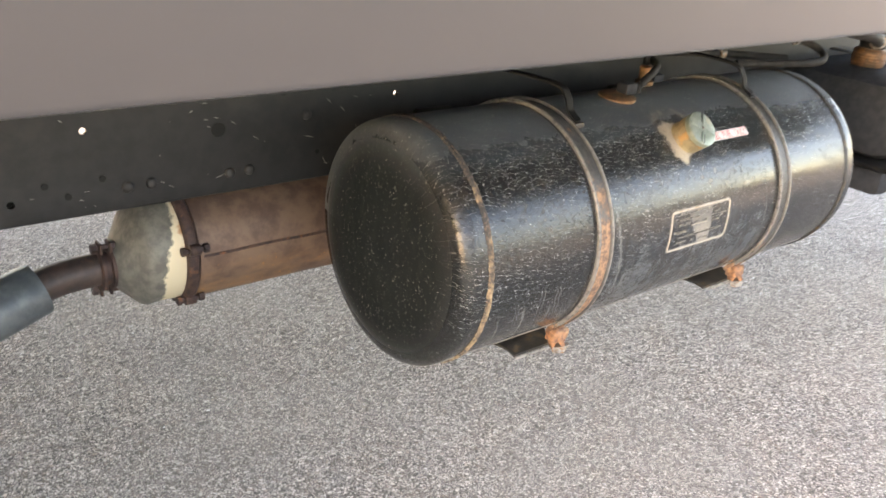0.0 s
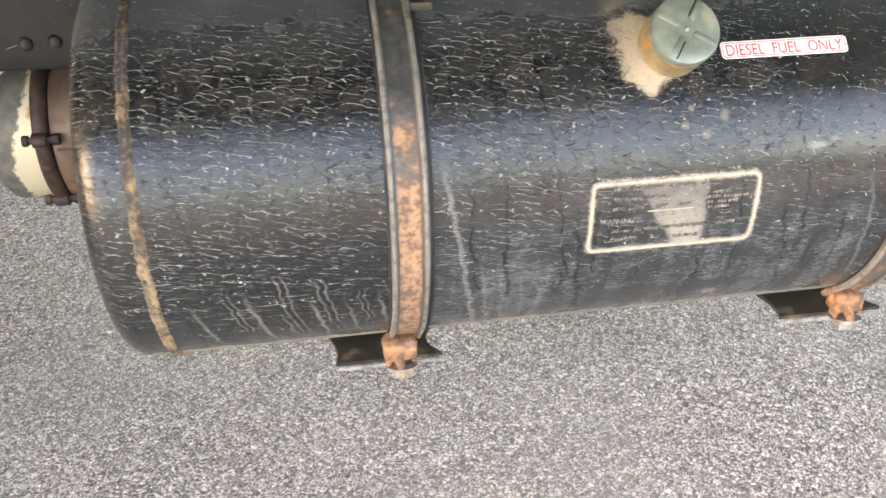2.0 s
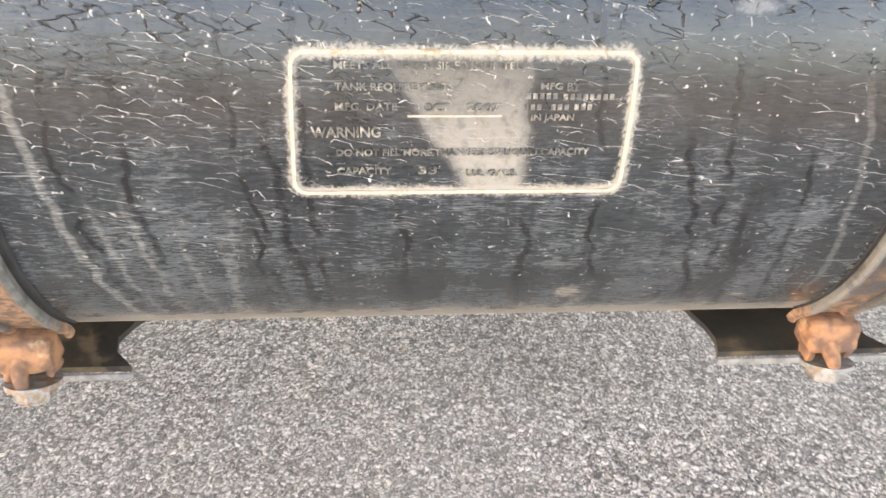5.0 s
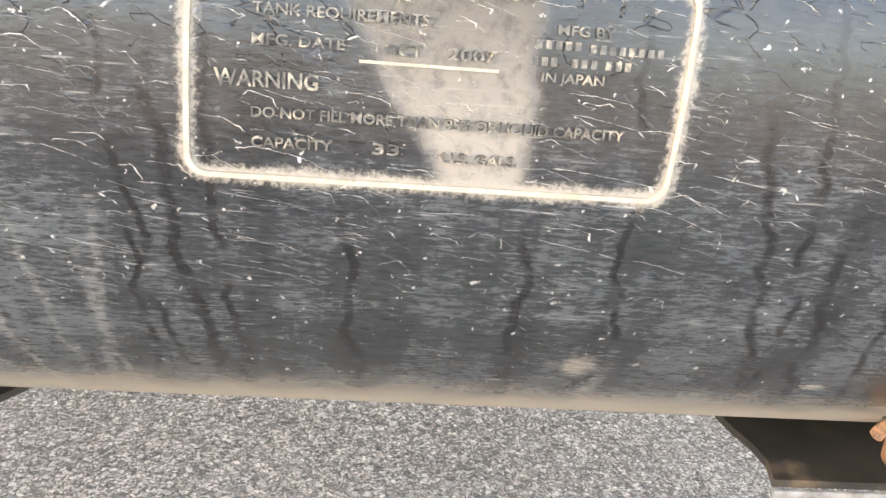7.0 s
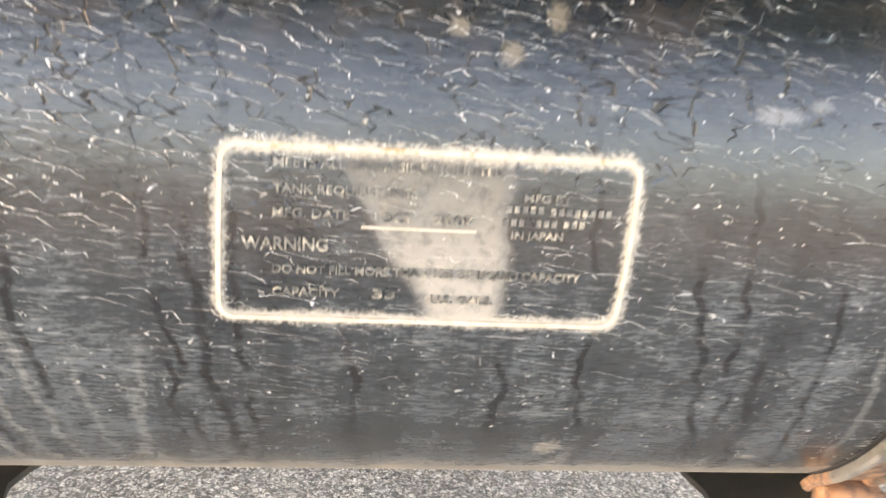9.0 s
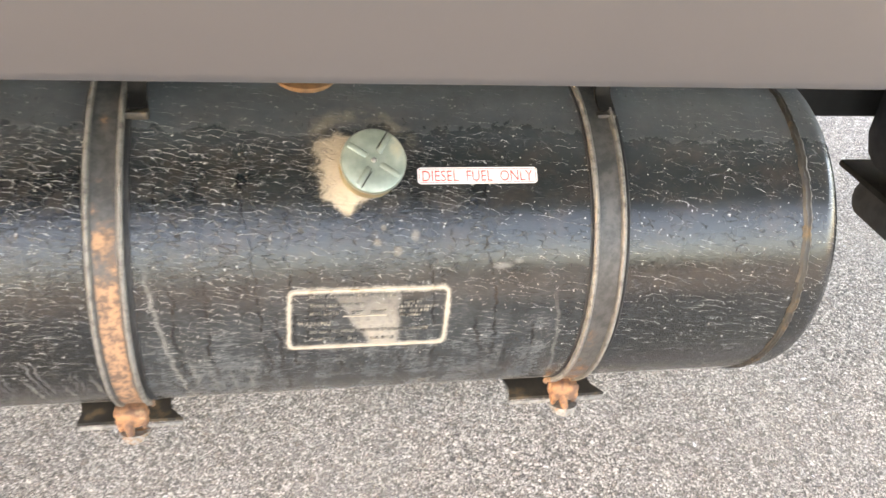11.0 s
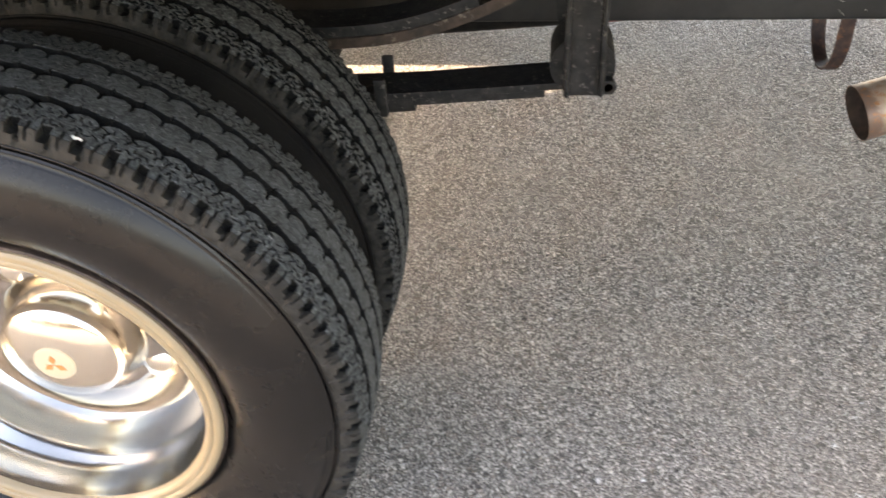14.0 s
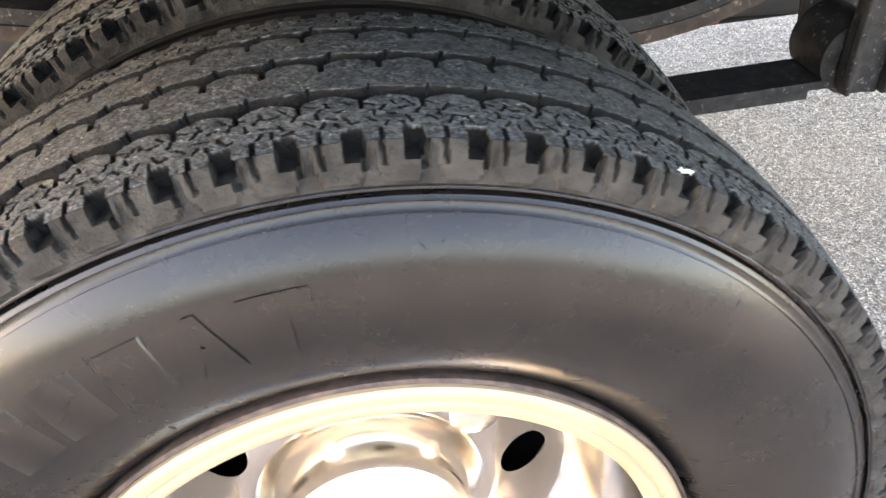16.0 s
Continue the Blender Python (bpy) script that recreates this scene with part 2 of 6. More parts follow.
    # runs: dark washed ones, and pale ones of dried mud (along, lean, top, width)
    def wander(scale, seed):
        return node(nt, "TexNoise", {"W": add(mul(v, scale), seed * 7.3), "Scale": 1.0, "Detail": 3.0, "Roughness": 0.62}, noise_dimensions="1D").outputs[0]

    dark_runs, rims, pale_runs = 0.0, 0.0, 0.0
    for u0, lean, v0, wide, seed in ((1.333, -0.13, 0.03, 0.0017, 1.0), (1.396, -0.10, -0.030, 0.0014, 4.0), (1.469, -0.05, -0.040, 0.0015, 7.0), (1.552, -0.24, 0.012, 0.0016, 9.0), (1.323, 0.0, -0.045, 0.0010, 12.0), (1.03, -0.2, -0.02, 0.0014, 15.0), (0.975, -0.22, -0.035, 0.0012, 27.0), (1.068, -0.2, -0.03, 0.0015, 30.0), (1.105, -0.18, -0.05, 0.0011, 33.0), (1.14, -0.16, -0.04, 0.0013, 36.0), (1.588, -0.14, -0.04, 0.0016, 18.0), (1.62, -0.10, 0.0, 0.0012, 24.0), (0.962, -0.10, 0.17, 0.0012, 61.0), (1.012, -0.08, 0.19, 0.0014, 63.0), (1.048, -0.12, 0.15, 0.0011, 65.0), (1.096, -0.06, 0.18, 0.0015, 67.0), (1.228, -0.10, 0.17, 0.0012, 69.0), (1.262, -0.05, 0.20, 0.0014, 71.0), (1.318, -0.12, 0.18, 0.0011, 73.0), (1.352, -0.06, 0.15, 0.0013, 75.0), (1.506, -0.08, 0.15, 0.0012, 77.0), (1.576, -0.10, 0.17, 0.0013, 79.0)):
        nz = wander(26.0, seed)
        off = math_n(nt, "ABSOLUTE", math_n(nt, "SUBTRACT", math_n(nt, "SUBTRACT", u, u0), add(mul(v, lean), mul(math_n(nt, "SUBTRACT", nz, 0.5), 0.017))))
        start = ramp(nt, v, v0, v0 - 0.02)
        fade = ramp(nt, wander(30.0, seed + 50.0), 0.36, 0.58, 0.12 if v0 > 0.1 else 0.50, 1.0)
        if u0 < 1.2 and v0 < 0.1:
            rims = math_n(nt, "MAXIMUM", rims, mul(ramp(nt, math_n(nt, "ABSOLUTE", math_n(nt, "SUBTRACT", off, wide * 2.6)), 0.0, wide * 1.2, 0.34, 0.0), start, fade))
        dark_runs = math_n(nt, "MAXIMUM", dark_runs, mul(ramp(nt, off, wide * 0.6, wide * 2.2, 0.93, 0.0), start, fade))
    for u0, lean, v0, wide, seed, much in ((0.935, -0.24, -0.05, 0.0022, 41.0, 0.30), (0.990, -0.24, -0.04, 0.0026, 44.0, 0.34), (1.018, -0.22, -0.07, 0.0016, 47.0, 0.30), (1.052, -0.21, -0.05, 0.0024, 50.0, 0.36), (1.086, -0.20, -0.06, 0.0018, 53.0, 0.34), (1.122, -0.18, -0.05, 0.0024, 56.0, 0.32), (1.213, -0.17, 0.09, 0.0029, 3.0, 0.33), (1.232, -0.15, -0.02, 0.0021, 6.0, 0.23), (1.252, -0.12, -0.015, 0.0020, 8.0, 0.27), (1.275, -0.10, -0.03, 0.0015, 11.0, 0.20), (1.300, -0.05, -0.05, 0.0018, 14.0, 0.22), (1.316, 0.10, -0.03, 0.0021, 17.0, 0.23), (1.515, -0.02, -0.105, 0.0042, 19.0, 0.31), (1.650, -0.12, 0.05, 0.0024, 22.0, 0.17)):
        nz = wander(40.0, seed + 100.0)
        off = math_n(nt, "ABSOLUTE", math_n(nt, "SUBTRACT", math_n(nt, "SUBTRACT", u, u0), add(mul(v, lean), mul(math_n(nt, "SUBTRACT", nz, 0.5), 0.012))))
        pale_runs = math_n(nt, "MAXIMUM", pale_runs, mul(ramp(nt, off, wide * 0.4, wide * 1.3, much, 0.0), ramp(nt, v, v0, v0 - 0.05)))
    col = mix(nt, rims, col, (0.26, 0.26, 0.25))
    col = mix(nt, dark_runs, col, (0.009, 0.0095, 0.010))
    col = mix(nt, mul(pale_runs, ramp(nt, grain, 0.36, 0.60, 0.3, 1.1)), col, (0.33, 0.325, 0.295))

    link(nt, ramp(nt, on_barrel, 0.0, 1.0, 0.10, 0.52), b, "Specular IOR Level")
    rough = math_n(nt, "MAXIMUM", ramp(nt, on_barrel, 0.0, 1.0, 0.62, 0.0), math_n(nt, "MAXIMUM", ramp(nt, haze, 0.0, 0.45, 0.13, 0.52), math_n(nt, "MAXIMUM", ramp(nt, u, 1.70, 1.90, 0.0, 0.22), mul(cracks, 0.85))))
    crinkle = mul(noise_n(nt, vscale(nt, o, (70.0, 190.0, 190.0)), 1.0, 4, 0.65), worn, 1.7)
    height = add(add(mul(lines, 1.1), mul(lines2, 0.6)), mul(grain, 0.16))
    height = add(math_n(nt, "SUBTRACT", height, mul(cracks, 1.2)), mul(crinkle, 0.5))
    if stains:
        wob = math_n(nt, "MULTIPLY", math_n(nt, "SUBTRACT", noise_n(nt, o, 45.0, 5, 0.65), 0.5), 1.0)
        tan_c, tan_d = (0.42, 0.345, 0.25), (0.33, 0.29, 0.235)
        fuzz = math_n(nt, "SUBTRACT", noise_n(nt, o, 420.0, 4, 0.7), 0.5)
        # road dust along the underside
        low = ramp(nt, math_n(nt, "ADD", v, math_n(nt, "MULTIPLY", wob, 0.035)), -0.140, -0.195, 0.0, 0.95)
        low = math_n(nt, "MULTIPLY", low, ramp(nt, math_n(nt, "ABSOLUTE", math_n(nt, "SUBTRACT", u, 1.433)), 0.53, 0.56, 1.0, 0.0))
        col = mix(nt, low, col, tan_d)
        # round the filler neck: a ring, wider behind, with a run below
        du = math_n(nt, "SUBTRACT", u, 1.426)
        dv = math_n(nt, "SUBTRACT", v, 0.178)
        rr = math_n(nt, "SQRT", add(math_n(nt, "POWER", du, 2.0), math_n(nt, "POWER", mul(dv, 0.90), 2.0)))
        tongue = mul(ramp(nt, math_n(nt, "ABSOLUTE", math_n(nt, "SUBTRACT", u, 1.409)), 0.0, 0.020, 0.013, 0.0), ramp(nt, v, 0.15, 0.13))
        frayed = add(mul(wob, 0.034), mul(fuzz, 0.012))
        ring = ramp(nt, math_n(nt, "SUBTRACT", add(rr, add(frayed, mul(du, 0.36))), tongue), 0.025, 0.038, 0.90, 0.0)
        ring = mul(ring, ramp(nt, noise_n(nt, o, 90.0, 6, 0.75), 0.28, 0.50, 0.55, 1.0))
        over = mul(ramp(nt, math_n(nt, "ABSOLUTE", math_n(nt, "SUBTRACT", rr, 0.060)), 0.0, 0.016, 0.30, 0.0), ramp(nt, dv, 0.01, 0.04), ramp(nt, wob, -0.12, 0.12))
        ring = math_n(nt, "MAXIMUM", ring, over)
        col = mix(nt, ring, col, tan_c)
        # name plate field: dust kept along the raised border, a wiped wedge in the middle
        qx = math_n(nt, "SUBTRACT", math_n(nt, "ABSOLUTE", math_n(nt, "SUBTRACT", math_n(nt, "SUBTRACT", u, math_n(nt, "MULTIPLY", v, 0.02)), 1.433)), 0.0865)
        qy = math_n(nt, "SUBTRACT", math_n(nt, "ABSOLUTE", math_n(nt, "SUBTRACT", v, 0.0065)), 0.0375)
        rq = 0.007
        qx0 = math_n(nt, "MAXIMUM", math_n(nt, "ADD", qx, rq), 0.0)
        qy0 = math_n(nt, "MAXIMUM", math_n(nt, "ADD", qy, rq), 0.0)
        sdf = math_n(nt, "SUBTRACT", math_n(nt, "SQRT", math_n(nt, "ADD", math_n(nt, "POWER", qx0, 2.0), math_n(nt, "POWER", qy0, 2.0))), rq)
        box_d = math_n(nt, "ABSOLUTE", sdf)
        edge = ramp(nt, math_n(nt, "ADD", box_d, math_n(nt, "ADD", math_n(nt, "MULTIPLY", fuzz, 0.009), math_n(nt, "MULTIPLY", wob, 0.006))), 0.0004, 0.0050, 0.80, 0.0)
        col = mix(nt, edge, col, (0.39, 0.35, 0.29))
        inside = ramp(nt, sdf, -0.001, 0.001, 1.0, 0.0)
        left = ramp(nt, math_n(nt, "ADD", math_n(nt, "ADD", u, math_n(nt, "MULTIPLY", v, 0.62)), math_n(nt, "MULTIPLY", wob, 0.016)), 1.414, 1.425)
        right = ramp(nt, math_n(nt, "ADD", u, math_n(nt, "MULTIPLY", wob, 0.012)), 1.460, 1.470, 1.0, 0.0)
        wedge = math_n(nt, "MULTIPLY", inside, math_n(nt, "MULTIPLY", left, right))
        col = mix(nt, math_n(nt, "MULTIPLY", wedge, math_n(nt, "MULTIPLY", ramp(nt, v, 0.045, -0.02, 0.35, 0.85), ramp(nt, noise_n(nt, o, 160.0, 5, 0.7), 0.3, 0.55, 0.55, 1.0))), col, (0.29, 0.262, 0.222))
        for u0, v0, au, av, much, tone in ((1.579, 0.067, 0.013, 0.0045, 0.26, (0.36, 0.34, 0.32)), (1.598, 0.072, 0.006, 0.0040, 0.20, (0.36, 0.34, 0.32)), (1.441, 0.096, 0.005, 0.0050, 0.24, tan_c), (1.482, 0.103, 0.005, 0.0080, 0.24, tan_c), (1.463, 0.086, 0.006, 0.0060, 0.24, tan_c), (1.448, 0.112, 0.004, 0.0040, 0.24, tan_c), (1.506, -0.128, 0.008, 0.0110, 0.50, tan_d), (1.620, -0.138, 0.006, 0.0035, 0.55, tan_d)):
            q = math_n(nt, "SQRT", add(math_n(nt, "POWER", mul(math_n(nt, "SUBTRACT", u, u0), 1.0 / au), 2.0), math_n(nt, "POWER", mul(math_n(nt, "SUBTRACT", v, v0), 1.0 / av), 2.0)))
            col = mix(nt, ramp(nt, add(q, mul(fuzz, 1.6)), 0.35, 1.15, much, 0.0), col, tone)
        dirty = math_n(nt, "MAXIMUM", math_n(nt, "MAXIMUM", low, ring), math_n(nt, "MAXIMUM", edge, wedge))
        rough = math_n(nt, "MAXIMUM", rough, math_n(nt, "MULTIPLY", dirty, 0.85))
    link(nt, col, b, "Base Color")
    link(nt, rough, b, "Roughness")
    bump(nt, b, height, 0.6, 0.0012)
    return m


TANK = tank_paint("tank_paint")

# strap: black band, rusted down its middle
STRAP, nt, b = material("strap_steel", 0.55)
o = objc(nt)
uv = node(nt, "UVMap", uv_map="skin").outputs[0]
s = node(nt, "SeparateXYZ", {"Vector": uv})
wob = noise_n(nt, o, 60.0, 6, 0.7)
mid = ramp(nt, math_n(nt, "ADD", math_n(nt, "ABSOLUTE", s.outputs[0]), math_n(nt, "MULTIPLY", math_n(nt, "SUBTRACT", wob, 0.5), 0.006)), 0.009, 0.0125, 1.0, 0.0)
rusty = math_n(nt, "MULTIPLY", mid, ramp(nt, math_n(nt, "ADD", math_n(nt, "MULTIPLY", s.outputs[1], -2.8), math_n(nt, "ADD", math_n(nt, "MULTIPLY", noise_n(nt, o, 26.0, 5, 0.7), 1.6), math_n(nt, "MULTIPLY", ramp(nt, node(nt, "SeparateXYZ", {"Vector": o}).outputs[0], 1.3, 1.6, 0.30, -0.30), 1.0))), 0.62, 1.0))
rust_c = mix(nt, ramp(nt, noise_n(nt, o, 120.0, 5, 0.7), 0.40, 0.60), (0.34, 0.190, 0.110), (0.120, 0.078, 0.056))
base = mix(nt, ramp(nt, wob, 0.35, 0.65), (0.030, 0.030, 0.029), (0.070, 0.068, 0.063))
edge_dust = math_n(nt, "MULTIPLY", ramp(nt, math_n(nt, "ABSOLUTE", s.outputs[0]), 0.0122, 0.0150), ramp(nt, noise_n(nt, o, 85.0, 5, 0.7), 0.34, 0.56, 0.08, 0.52))
base = mix(nt, edge_dust, base, (0.27, 0.26, 0.235))
rusty = math_n(nt, "MAXIMUM", rusty, ramp(nt, math_n(nt, "ADD", s.outputs[1], math_n(nt, "MULTIPLY", wob, 0.05)), -0.135, -0.155))       # its low end is rusted right across
link(nt, mix(nt, rusty, base, rust_c), b, "Base Color")
link(nt, ramp(nt, rusty, 0, 1, 0.42, 0.85), b, "Roughness")
bump(nt, b, noise_n(nt, o, 350.0, 4, 0.7), 0.5, 0.001)

RUST = dull("rusted_steel", (0.34, 0.165, 0.080), (0.14, 0.075, 0.048), 0.85, 0.0, 90.0, (0.42, 0.29, 0.17), 40.0, (0.60, 0.74), 0.6, 0.0015)
WELD, nt, b = material("weld_bead", 0.7)
o = objc(nt)
so = node(nt, "SeparateXYZ", {"Vector": o})
c = mix(nt, ramp(nt, noise_n(nt, o, 130.0, 6, 0.65), 0.35, 0.65), (0.33, 0.235, 0.135), (0.17, 0.115, 0.070))
bare = ramp(nt, math_n(nt, "ADD", noise_n(nt, o, 45.0, 5, 0.7), math_n(nt, "MULTIPLY", so.outputs[2], 0.55)), 0.68, 0.84)    # dusty low down, dark with rust specks above
dark = mix(nt, ramp(nt, noise_n(nt, o, 210.0, 4, 0.7), 0.52, 0.64), (0.035, 0.030, 0.026), (0.17, 0.11, 0.08))
link(nt, mix(nt, bare, c, dark), b, "Base Color")
bump(nt, b, noise_n(nt, o, 500.0, 5, 0.7), 0.8, 0.002)
RUBBER = dull("liner_rubber", (0.014, 0.014, 0.014), (0.030, 0.029, 0.028), 0.7, 0.0, 60.0)
BRACKET = dull("bracket_paint", (0.016, 0.015, 0.013), (0.032, 0.027, 0.020), 0.5, 0.0, 40.0, (0.105, 0.074, 0.042), 26.0, (0.54, 0.66))
BRIGHT_EDGE = dull("lit_edge", (0.30, 0.29, 0.27), (0.16, 0.15, 0.14), 0.5, 0.3, 90.0)
NUT = dull("dusty_nut", (0.30, 0.29, 0.27), (0.17, 0.155, 0.135), 0.6, 0.3, 120.0, (0.30, 0.17, 0.09), 60.0, (0.50, 0.62))
CAP = dull("cap_plating", (0.27, 0.31, 0.26), (0.18, 0.215, 0.18), 0.38, 0.45, 45.0, (0.38, 0.36, 0.27), 25.0, (0.52, 0.7), 0.15)
NECK = dull("filler_neck", (0.30, 0.245, 0.145), (0.19, 0.150, 0.085), 0.6, 0.3, 60.0, (0.40, 0.24, 0.10), 30.0)
STICKER = dull("sticker_white", (0.80, 0.77, 0.74), (0.72, 0.68, 0.64), 0.4, 0.0, 60.0, (0.62, 0.55, 0.46), 40.0, (0.62, 0.75), 0.05)
RED = material("sticker_red", 0.45, 0, (0.55, 0.03, 0.03))[0]
MARK = dull("faded_mark", (0.26, 0.055, 0.05), (0.16, 0.04, 0.035), 0.7)
LETTER = dull("embossed_letters", (0.050, 0.050, 0.046), (0.19, 0.178, 0.150), 0.5, 0.0, 150.0, (0.36, 0.32, 0.25), 170.0, (0.52, 0.64), 0.2)
FRAME_LINE = dull("plate_border", (0.38, 0.325, 0.25), (0.44, 0.39, 0.32), 0.75, 0.0, 160.0, (0.30, 0.19, 0.09), 90.0, (0.58, 0.66))
BRASS = dull("sender_brass", (0.22, 0.115, 0.055), (0.10, 0.060, 0.036), 0.5, 0.4, 60.0)
GREY_PLASTIC = dull("grey_plastic", (0.034, 0.037, 0.042), (0.025, 0.027, 0.030), 0.75, 0.0, 50.0)
HOSE = dull("hose_rubber", (0.012, 0.012, 0.012), (0.024, 0.023, 0.022), 0.6, 0.0, 40.0, (0.06, 0.055, 0.05), 12.0)
RAIL = dull("frame_paint", (0.0105, 0.0115, 0.0120), (0.016, 0.017, 0.0175), 0.5, 0.0, 25.0, (0.032, 0.031, 0.029), 5.0, (0.5, 0.75), 0.2)
UNDER = dull("underbody_black", (0.007, 0.007, 0.007), (0.014, 0.0135, 0.013), 0.6, 0.0, 30.0, (0.035, 0.03, 0.026), 9.0, (0.6, 0.78))
SCRATCH = material("bare_scratch", 0.5, 0.0, (0.20, 0.20, 0.19))[0]
# near-black: puts the shade of holes and slots into colour; nicks too
DARK = material("near_black", 0.9, 0, (0.004, 0.004, 0.004))[0]
BOLT = dull("bolt_head", (0.012, 0.012, 0.012), (0.022, 0.022, 0.022), 0.6, 0.0, 80.0)
SPRING = dull("spring_steel", (0.011, 0.011, 0.0115), (0.025, 0.024, 0.023), 0.6, 0.0, 45.0, (0.12, 0.11, 0.10), 120.0, (0.58, 0.68), 0.6)
SPRING_RUST = dull("spring_rust", (0.026, 0.021, 0.018), (0.055, 0.038, 0.030), 0.7, 0.0, 40.0, (0.14, 0.12, 0.10), 60.0, (0.56, 0.68))

for m_, gloss in ((RAIL, 0.30), (SPRING, 0.16), (SPRING_RUST, 0.16), (UNDER, 0.06), (HOSE, 0.15), (GREY_PLASTIC, 0.10)):
    m_.node_tree.nodes["Principled BSDF"].inputs["Specular IOR Level"].default_value = gloss

PANEL, nt, b = material("body_paint", 0.34, 0.0, (0.04, 0.039, 0.038), Specular_IOR_Level=0.65, Coat_Weight=0.25, Coat_Roughness=0.22)
o = objc(nt)
link(nt, mix(nt, ramp(nt, noise_n(nt, o, 1.3, 4), 0.3, 0.7), (0.0275, 0.0290, 0.0315), (0.0345, 0.0365, 0.0395)), b, "Base Color")
bump(nt, b, noise_n(nt, o, 3.0, 2), 0.08, 0.004)

# exhaust skins
CAN, nt, b = material("heat_rusted_can", 0.55, 0.35)
o = objc(nt)
so = node(nt, "SeparateXYZ", {"Vector": o})
c = mix(nt, ramp(nt, noise_n(nt, o, 18.0, 6, 0.65), 0.35, 0.65), (0.20, 0.13, 0.09), (0.11, 0.07, 0.055))
warm = math_n(nt, "MULTIPLY", ramp(nt, so.outputs[2], 0.37, 0.29), ramp(nt, noise_n(nt, vscale(nt, o, (8.0, 20.0, 20.0)), 1.0, 5, 0.6), 0.35, 0.65))
c = mix(nt, math_n(nt, "MULTIPLY", warm, 0.75), c, (0.33, 0.185, 0.095))
spots = ramp(nt, noise_n(nt, o, 110.0, 3), 0.62, 0.7)
c = mix(nt, math_n(nt, "MULTIPLY", spots, warm), c, (0.46, 0.20, 0.05))
link(nt, c, b, "Base Color")
bump(nt, b, noise_n(nt, o, 160.0, 5, 0.7), 0.35, 0.001)

CONE, nt, b = material("scorched_cone", 0.6, 0.25)
o = objc(nt)
so = node(nt, "SeparateXYZ", {"Vector": o})
wx = math_n(nt, "ADD", so.outputs[0], math_n(nt, "MULTIPLY", math_n(nt, "SUBTRACT", noise_n(nt, o, 34.0, 5, 0.65), 0.5), 0.05))
c = mix(nt, ramp(nt, noise_n(nt, o, 50.0, 6, 0.65), 0.35, 0.65), (0.105, 0.105, 0.090), (0.17, 0.165, 0.14))
c = mix(nt, ramp(nt, math_n(nt, "SUBTRACT", wx, ramp(nt, so.outputs[2], 0.34, 0.44, 0.0, 0.03)), 0.626, 0.634), c, (0.66, 0.58, 0.40))
c = mix(nt, ramp(nt, wx, 0.664, 0.676), c, (0.42, 0.20, 0.08))
link(nt, c, b, "Base Color")
bump(nt, b, noise_n(nt, o, 160.0, 5, 0.7), 0.3, 0.001)

CLAMP = dull("clamp_rust", (0.085, 0.05, 0.04), (0.045, 0.03, 0.028), 0.6, 0.4, 60.0, (0.25, 0.11, 0.06), 35.0, (0.55, 0.7), 0.5)
BORE = dull("dark_bore", (0.020, 0.013, 0.010), (0.045, 0.026, 0.018), 0.9, 0.0, 60.0)
PIPE = dull("pipe_brown", (0.085, 0.058, 0.048), (0.055, 0.042, 0.038), 0.5, 0.4, 40.0, (0.16, 0.09, 0.06), 18.0)
TIP, nt, b = material("tailpipe_paint", 0.42, 0.3)
o = objc(nt)
so = node(nt, "SeparateXYZ", {"Vector": o})
c = mix(nt, ramp(nt, noise_n(nt, o, 30.0, 5), 0.35, 0.65), (0.085, 0.10, 0.105), (0.14, 0.155, 0.155))
wx = math_n(nt, "ADD", so.outputs[0], math_n(nt, "ADD", math_n(nt, "MULTIPLY", math_n(nt, "SUBTRACT", noise_n(nt, o, 24.0, 5, 0.65), 0.5), 0.10), math_n(nt, "MULTIPLY", so.outputs[2], 0.6)))
c = mix(nt, ramp(nt, wx, 0.500, 0.465), c, (0.42, 0.30, 0.22))
c = mix(nt, ramp(nt, wx, 0.435, 0.405, 0.0, 0.8), c, (0.15, 0.085, 0.062))
c = mix(nt, math_n(nt, "MULTIPLY", ramp(nt, wx, 0.47, 0.43), ramp(nt, noise_n(nt, o, 70.0, 5, 0.7), 0.5, 0.62)), c, (0.36, 0.15, 0.06))
link(nt, c, b, "Base Color")
bump(nt, b, noise_n(nt, o, 200.0, 4), 0.2, 0.0008)

# wheel
TYRE, nt, b = material("tyre_rubber", 0.55, Specular_IOR_Level=0.36)
o = objc(nt)
uvt = node(nt, "UVMap", uv_map="skin").outputs[0]
st = node(nt, "SeparateXYZ", {"Vector": uvt})
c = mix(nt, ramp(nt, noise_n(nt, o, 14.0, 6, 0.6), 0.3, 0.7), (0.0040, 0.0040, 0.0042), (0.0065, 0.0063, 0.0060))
top = ramp(nt, st.outputs[1], 0.01, 0.06, 1.0, 0.0)                              # worn, scuffed running face; the colour also puts the grooves' shade in by depth
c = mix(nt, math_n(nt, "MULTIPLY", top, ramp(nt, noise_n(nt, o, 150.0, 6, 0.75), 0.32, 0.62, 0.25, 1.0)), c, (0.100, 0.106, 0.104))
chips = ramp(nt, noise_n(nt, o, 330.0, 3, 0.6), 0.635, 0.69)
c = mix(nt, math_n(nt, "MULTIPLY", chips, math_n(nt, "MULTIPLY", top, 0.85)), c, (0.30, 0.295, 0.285))
